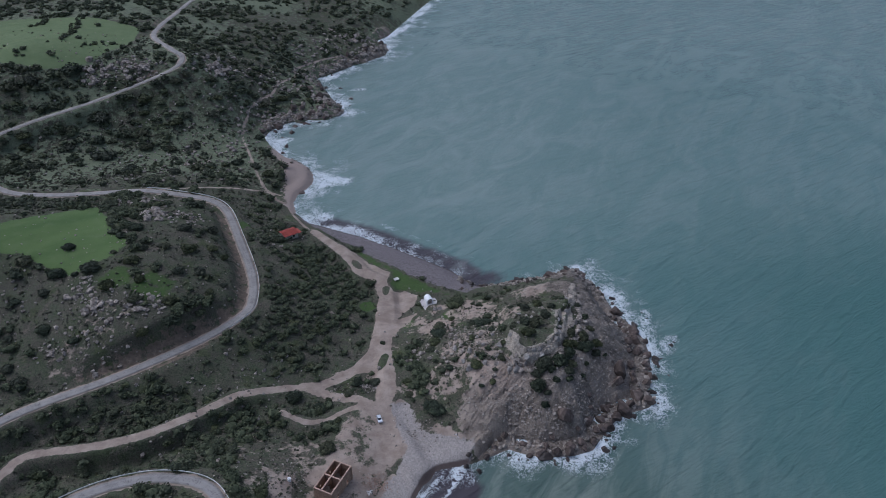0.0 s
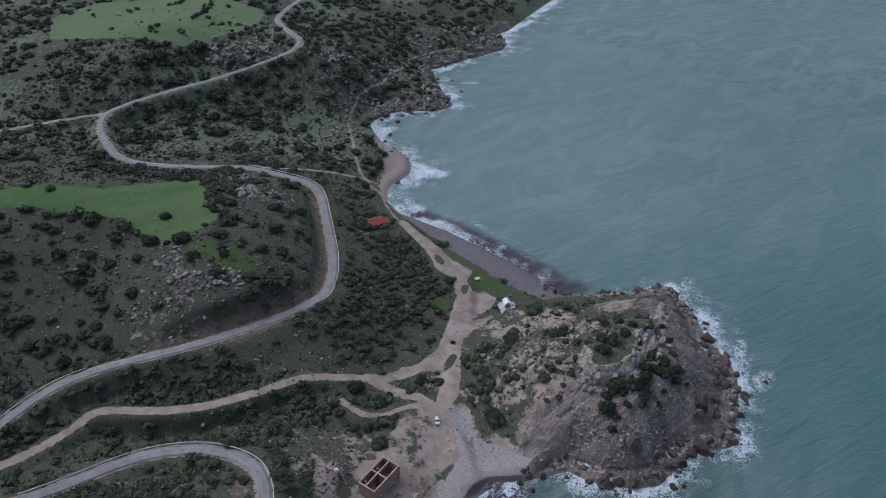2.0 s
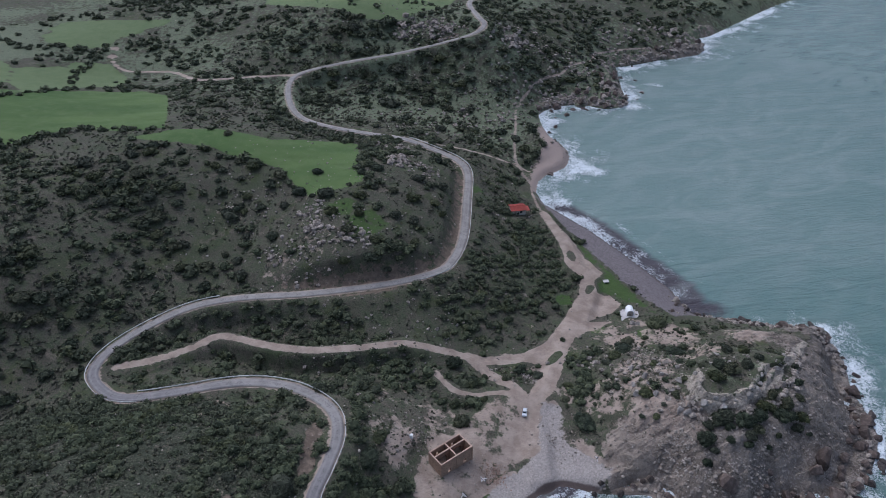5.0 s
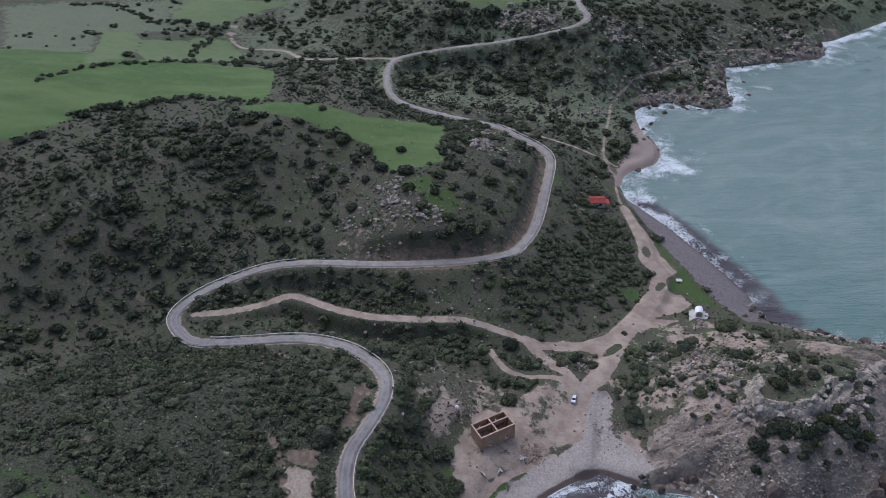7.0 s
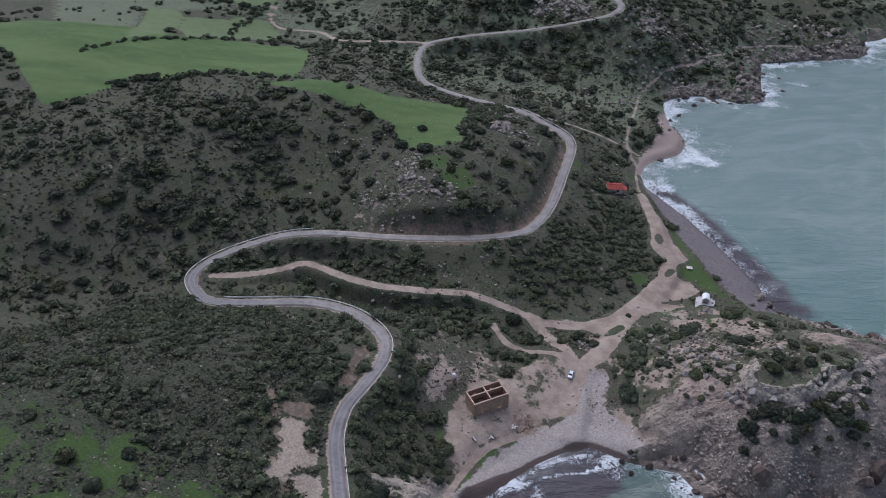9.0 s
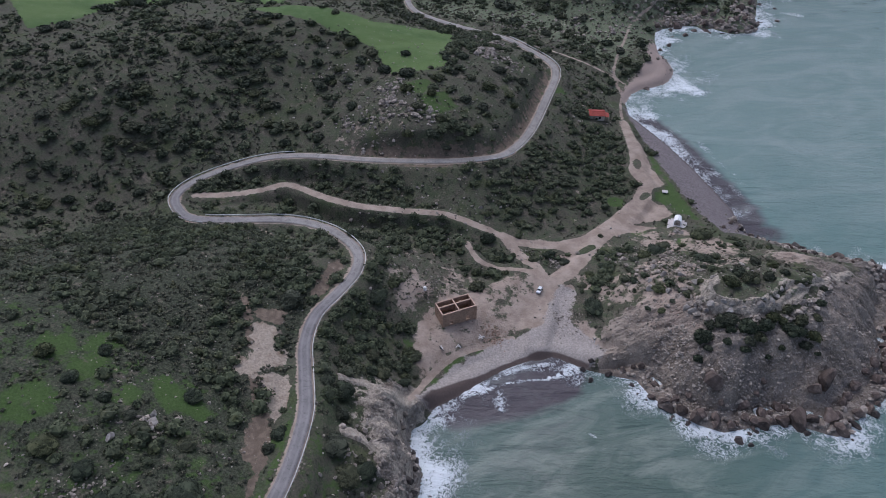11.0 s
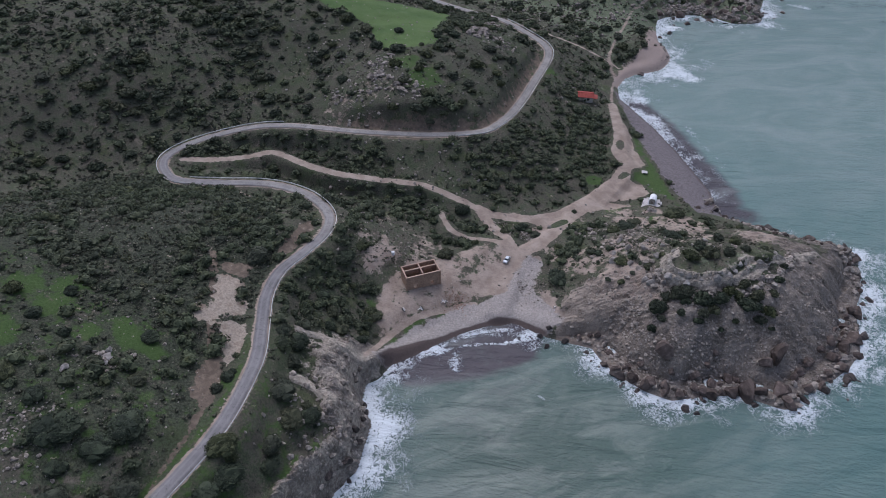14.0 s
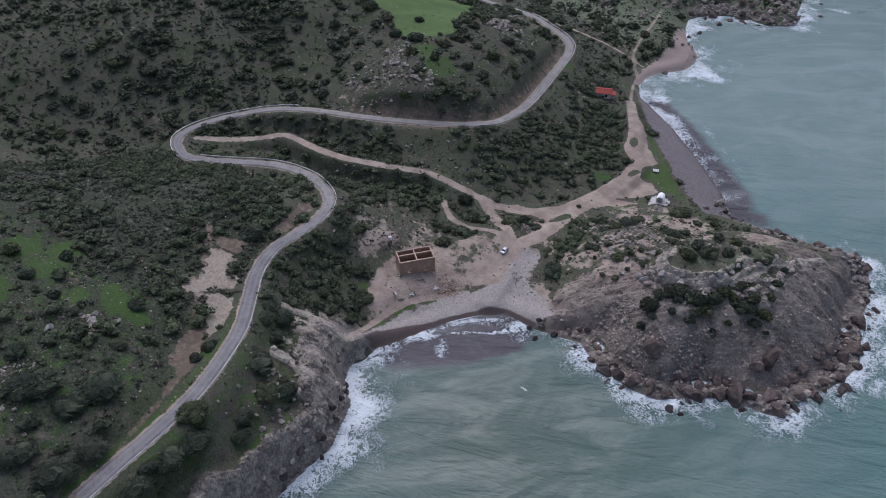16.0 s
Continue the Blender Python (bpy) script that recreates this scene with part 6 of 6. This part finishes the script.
def chapel():
    """A small whitewashed vault on a paved platform."""
    g = float(height(-6, 227)[0])
    at = thing("chapel", pose(-5.9, 227.2, g + 0.12, 0, 0, 24), "small whitewashed barrel-vaulted chapel", "chapel")
    W, D, wall = 1.25, 1.6, 1.2
    for x in (-W, W - 0.25):
        part("side_wall", box(bmesh.new(), x, x + 0.25, -D, D, 0.3, wall + 0.3), WHITE, at)
    bm = bmesh.new()
    ring = [(math.cos(a), math.sin(a)) for a in np.linspace(0, math.pi, 15)]
    for rad in (W + 0.06, W - 0.18):
        for y in (-D - 0.1, D + 0.1):
            for u, v in ring:
                bm.verts.new((u * rad, y, wall + 0.3 + v * rad))
    bm.verts.ensure_lookup_table()
    v = bm.verts
    for i in range(14):
        for a, b in ((0, 15), (45, 30), (15, 45), (30, 0)):
            bm.faces.new((v[a + i], v[a + i + 1], v[b + i + 1], v[b + i]))
    part("vault", bm, WHITE, at, soft=False)
    for y, door in ((-D, True), (D - 0.2, False)):
        bm = bmesh.new()
        if door:
            box(bm, -W + 0.25, -0.5, y, y + 0.2, 0.3, wall + 0.3)
            box(bm, 0.5, W - 0.25, y, y + 0.2, 0.3, wall + 0.3)
        else:
            box(bm, -W + 0.25, W - 0.25, y, y + 0.2, 0.3, wall + 0.3)
        half = [(u * (W - 0.19), wall + 0.3 + s * (W - 0.19)) for u, s in ring]
        a = [bm.verts.new((u, y, z)) for u, z in half]
        b = [bm.verts.new((u, y + 0.2, z)) for u, z in half]
        bm.faces.new(a)
        bm.faces.new(b[::-1])
        part("gable", bm, PLASTER, at)
    part("door", box(bmesh.new(), -0.48, 0.48, -D + 0.08, -D + 0.14, 0.3, 1.78), WOOD_GREY, at, "weathered timber door")
    part("cross", box(box(bmesh.new(), -0.05, 0.05, -D, -D + 0.1, wall + W + 0.36, wall + W + 1.0), -0.2, 0.2, -D + 0.01, -D + 0.09, wall + W + 0.7, wall + W + 0.8), WHITE, at)
    plinth = thing("chapel_platform", pose(-5.4, 226.2, g + 0.12, 0, 0, 24), "pale paved platform round the chapel", "platform")
    bm = bmesh.new()
    box(bm, -3.3, 3.3, -4.4, 3.4, -0.6, 0.3)
    bmesh.ops.bevel(bm, geom=[e for e in bm.edges if abs(e.verts[0].co.z - e.verts[1].co.z) > 0.3], offset=0.9, segments=2, affect="EDGES")
    part("platform_slab", bm, PAVING, plinth)
    part("kerb", box(bmesh.new(), -2.4, 2.4, 3.1, 3.3, 0.25, 0.5, 0.03), PAVING, plinth)
    part("step", box(bmesh.new(), -0.9, 0.9, -4.9, -4.41, -0.6, 0.1, 0.03), PAVING, plinth)


def red_hut():
    g = float(height(-69, 270.5)[0])
    at = thing("hut", pose(-69, 270.4, g - 0.2, 0, 0, 38), "low plastered hut with a red tiled roof", "hut")
    L, W, H = 3.2, 2.6, 2.5
    for y in (-W, W - 0.25):
        bm = bmesh.new()
        if y < 0:
            for a, b in ((-L, -2.0), (-1.0, 0.6), (1.7, L)):
                box(bm, a, b, y, y + 0.25, 0, H)
            box(bm, -2.0, -1.0, y, y + 0.25, 2.05, H)
            box(bm, 0.6, 1.7, y, y + 0.25, 0, 0.9)
            box(bm, 0.6, 1.7, y, y + 0.25, 2.0, H)
        else:
            box(bm, -L, L, y, y + 0.25, 0, H)
        part("wall", bm, PLASTER, at)
    for x in (-L, L - 0.25):
        part("wall", box(bmesh.new(), x, x + 0.25, -W + 0.25, W - 0.25, 0, H), PLASTER, at)
    part("door", box(bmesh.new(), -1.98, -1.02, -W + 0.08, -W + 0.14, 0, 2.03), WOOD_GREY, at)
    part("window", box(bmesh.new(), 0.62, 1.68, -W + 0.1, -W + 0.14, 0.92, 1.98), GLASS, at)
    for s in (-1, 1):
        roof = bmesh.new()
        tilt = pose(0, 0, H + 0.75, -s * 16, 0, 0)
        box(roof, -L - 0.3, L + 0.3, 0 if s > 0 else -W - 0.5, W + 0.5 if s > 0 else 0, -0.05, 0.05, 0, pose(0, 0, H + 0.78, -s * 16, 0, 0))
        plane = part("roof", roof, TILE, at)
        for k in range(22):
            x = -L - 0.2 + k * (2 * L + 0.4) / 21
            bm = bmesh.new()
            cylinder(bm, 0.11, 0.11, pose(0, 0, H + 0.78, -s * 16, 0, 0) @ pose(x, s * (W + 0.5) / 2, 0.05, 90, 0, 0), W + 0.46, 6)
            part("tile_row", bm, TILE, plane)
    part("ridge", cylinder(bmesh.new(), 0.15, 0.15, pose(0, 0, H + 0.84, 0, 90, 0), 2 * L + 0.62, 8), TILE, at)
    lean = bmesh.new()
    box(lean, L + 0.02, L + 2.0, -W + 0.3, W - 0.8, 1.75, 1.86)
    part("porch_roof", lean, TILE, at)
    for y in (-W + 0.45, W - 1.0):
        part("porch_post", box(bmesh.new(), L + 1.75, L + 1.89, y, y + 0.14, 0, 1.75), WOOD_GREY, at)


def parked_car():
    x, y = -20.6, 164.2
    at = thing("car", pose(x, y, float(height(x, y)[0]) + 0.02, 0, 0, 108) @ Matrix.Scale(0.86, 4), "small white hatchback car standing on a dirt track", "car")
    bm = bmesh.new()
    outline = [(-1.95, 0.35), (-1.98, 0.75), (-1.85, 0.92), (-0.95, 0.98), (-0.35, 1.42), (1.15, 1.46), (1.75, 1.0), (1.92, 0.9), (1.95, 0.4)]
    cut = [0.8, 0.82, 0.8, 0.78, 0.62, 0.62, 0.76, 0.8, 0.8]
    left = [bm.verts.new((u, -w, v)) for (u, v), w in zip(outline, cut)]
    right = [bm.verts.new((u, w, v)) for (u, v), w in zip(outline, cut)]
    for i in range(len(left) - 1):
        bm.faces.new((left[i], left[i + 1], right[i + 1], right[i]))
    bm.faces.new((left[-1], left[0], right[0], right[-1]))
    bm.faces.new(left[::-1])
    bm.faces.new(right)
    part("body", bm, CAR_PAINT, at)
    for a, b, name in (((-0.92, 0.99), (-0.40, 1.40), "windscreen"), ((1.70, 1.05), (1.20, 1.43), "rear_window")):
        bm = bmesh.new()
        q = [bm.verts.new((u + (-0.02 if name == "windscreen" else 0.02), s * w, v + 0.02)) for u, v, w, s in ((*a, 0.7, -1), (*a, 0.7, 1), (*b, 0.58, 1), (*b, 0.58, -1))]
        bm.faces.new(q)
        part(name, bm, GLASS, at)
    for s in (-1, 1):
        bm = bmesh.new()
        q = [bm.verts.new((u, s * w, v)) for u, v, w in ((-0.75, 1.03, 0.79), (1.5, 1.05, 0.78), (1.08, 1.40, 0.66), (-0.32, 1.38, 0.66))]
        bm.faces.new(q if s < 0 else q[::-1])
        part("side_window", bm, GLASS, at)
        part("headlight", box(bmesh.new(), -2.0, -1.9, s * 0.6 - 0.14, s * 0.6 + 0.14, 0.66, 0.78), PAVING, at)
        part("tail_light", box(bmesh.new(), 1.9, 1.98, s * 0.66 - 0.1, s * 0.66 + 0.1, 0.7, 0.88), TILE, at)
        for u in (-1.25, 1.25):
            wheel = part("wheel", cylinder(bmesh.new(), 0.31, 0.31, pose(u, s * 0.74, 0.31, 90, 0, 0), 0.2, 18), RUBBER, at)
            part("rim", cylinder(bmesh.new(), 0.19, 0.19, pose(u, s * 0.79, 0.31, 90, 0, 0), 0.14, 12), STEEL, wheel)


def guard_rail(line, side, start, end, gap=2.4):
    """A low crash barrier beside the road, from and to metres along it."""
    p = np.array(line)
    run = np.r_[0, np.cumsum(np.hypot(*np.diff(p[:, :2], axis=0).T))]
    s = np.arange(start, end, gap)
    x, y, z = (np.interp(s, run, p[:, i]) for i in range(3))
    way = np.stack([np.gradient(x), np.gradient(y)], 1)
    way /= np.linalg.norm(way, axis=1)[:, None]
    x, y = x - side * way[:, 1] * (ROAD_HALF + 0.45), y + side * way[:, 0] * (ROAD_HALF + 0.45)
    at = thing("guard_rail", pose(x[0], y[0], z[0]), "long galvanised crash barrier along the road's outer edge", "guard rail", "crash barriers")
    o = np.array((x[0], y[0], z[0]))
    prof = ((0.0, 0.45), (0.05, 0.53), (0.0, 0.61), (0.05, 0.70), (0.0, 0.78), (-0.10, 0.78), (-0.10, 0.45))
    nrm = np.stack([way[:, 1], -way[:, 0]], 1) * side
    pts = np.stack([np.column_stack([x + nrm[:, 0] * u, y + nrm[:, 1] * u, z + v]) for u, v in prof], 1) - o
    index = np.arange(len(s) * 7).reshape(-1, 7)
    nxt = np.roll(index, -1, 1)
    quads = np.stack([index[:-1], nxt[:-1], nxt[1:], index[1:]], -1).reshape(-1, 4)
    beam = new("beam", mesh_of("beam", pts.reshape(-1, 3), quads, STEEL))
    beam.parent = at
    post = bmesh.new()
    box(post, -0.06, 0.06, -0.06, 0.06, -0.5, 0.74)
    first = None
    for i in range(len(s)):
        if first is None:
            first = part("post", post, POST, at)
            ob = first
        else:
            ob = new("post", first.data)
            ob.parent = at
        ob.location = (x[i] - o[0] - nrm[i, 0] * 0.1, y[i] - o[1] - nrm[i, 1] * 0.1, z[i] - o[2])


ruined_house()
chapel()
red_hut()
parked_car()
guard_rail(MAIN, -1, 0, 188)
guard_rail(MAIN, 1, 186, 264)
guard_rail(MAIN, -1, 335, 470)


# ---- small things ----
def slab_table(x, y, label):
    at = thing("picnic_table", pose(x, y, float(height(x, y)[0]), 0, 0, 35), label, "table")
    part("tabletop", box(bmesh.new(), -1.1, 1.1, -0.9, 0.9, 0.55, 0.68, 0.03), PAVING, at)
    for u in (-0.7, 0.7):
        part("table_leg", box(bmesh.new(), u - 0.15, u + 0.15, -0.6, 0.6, -0.1, 0.55), PAVING, at)


slab_table(-19.6, 243.2, "pale stone slab table standing on the grass")
for x, y in ((-14, 237.5), (-11.5, 236), (-8.5, 236.5), (-5.0, 234.5), (-17.5, 207), (-14.5, 208.5), (-22, 209)):
    r = rng.uniform(0.35, 0.6)
    boulder(x, y, r, pale, "white-painted marker stone on the grass", "marker stones")


def water_tank(x, y):
    at = thing("water_tank", pose(x, y, float(height(x, y)[0])), "small white plastic water tank on the slope", "tank")
    part("tank_body", cylinder(bmesh.new(), 0.55, 0.52, pose(0, 0, 0.5), 1.1, 16), WHITE, at)
    part("tank_lid", cylinder(bmesh.new(), 0.34, 0.22, pose(0, 0, 1.14), 0.18, 12), WHITE, at)


water_tank(-44.1, 135.6)
for x, y, a, n_boards in ((-23.5, 128.5, 20, 5), (-21.5, 136.2, 70, 6), (-26.5, 124.0, 10, 4), (4.7, 157.7, 40, 4)):
    g = float(height(x, y)[0])
    at = thing("plank_heap", pose(x, y, g, 0, 0, a), "heap of whitish discarded boards by the ruin", "plank heap", "rubbish heaps by the ruin")
    for k in range(n_boards):
        part("board", box(bmesh.new(), -1.0, 1.0, -0.13, 0.13, 0, 0.05, 0, pose(rng.uniform(-0.6, 0.6), rng.uniform(-0.6, 0.6), 0.02 + 0.08 * k, 0, rng.uniform(-4, 4), rng.uniform(0, 180))), PAVING if k % 3 else BLACK, at)
n = 240
ux, uy = -19.5 + rng.normal(size=n) * 1.9, 139.5 + rng.normal(size=n) * 1.6
us = rng.uniform(0.12, 0.35, n)
rubble = joined("brick_rubble", small, ux, uy, height(ux, uy) + us * 0.3, us, us * 0.7, rng.uniform(0, 6.28, n), RUBBLE_RED, rng.randint(0, 8, n))
tagged(rubble, "heap of broken reddish bricks beside the ruin", "rubble", kind="stuff")
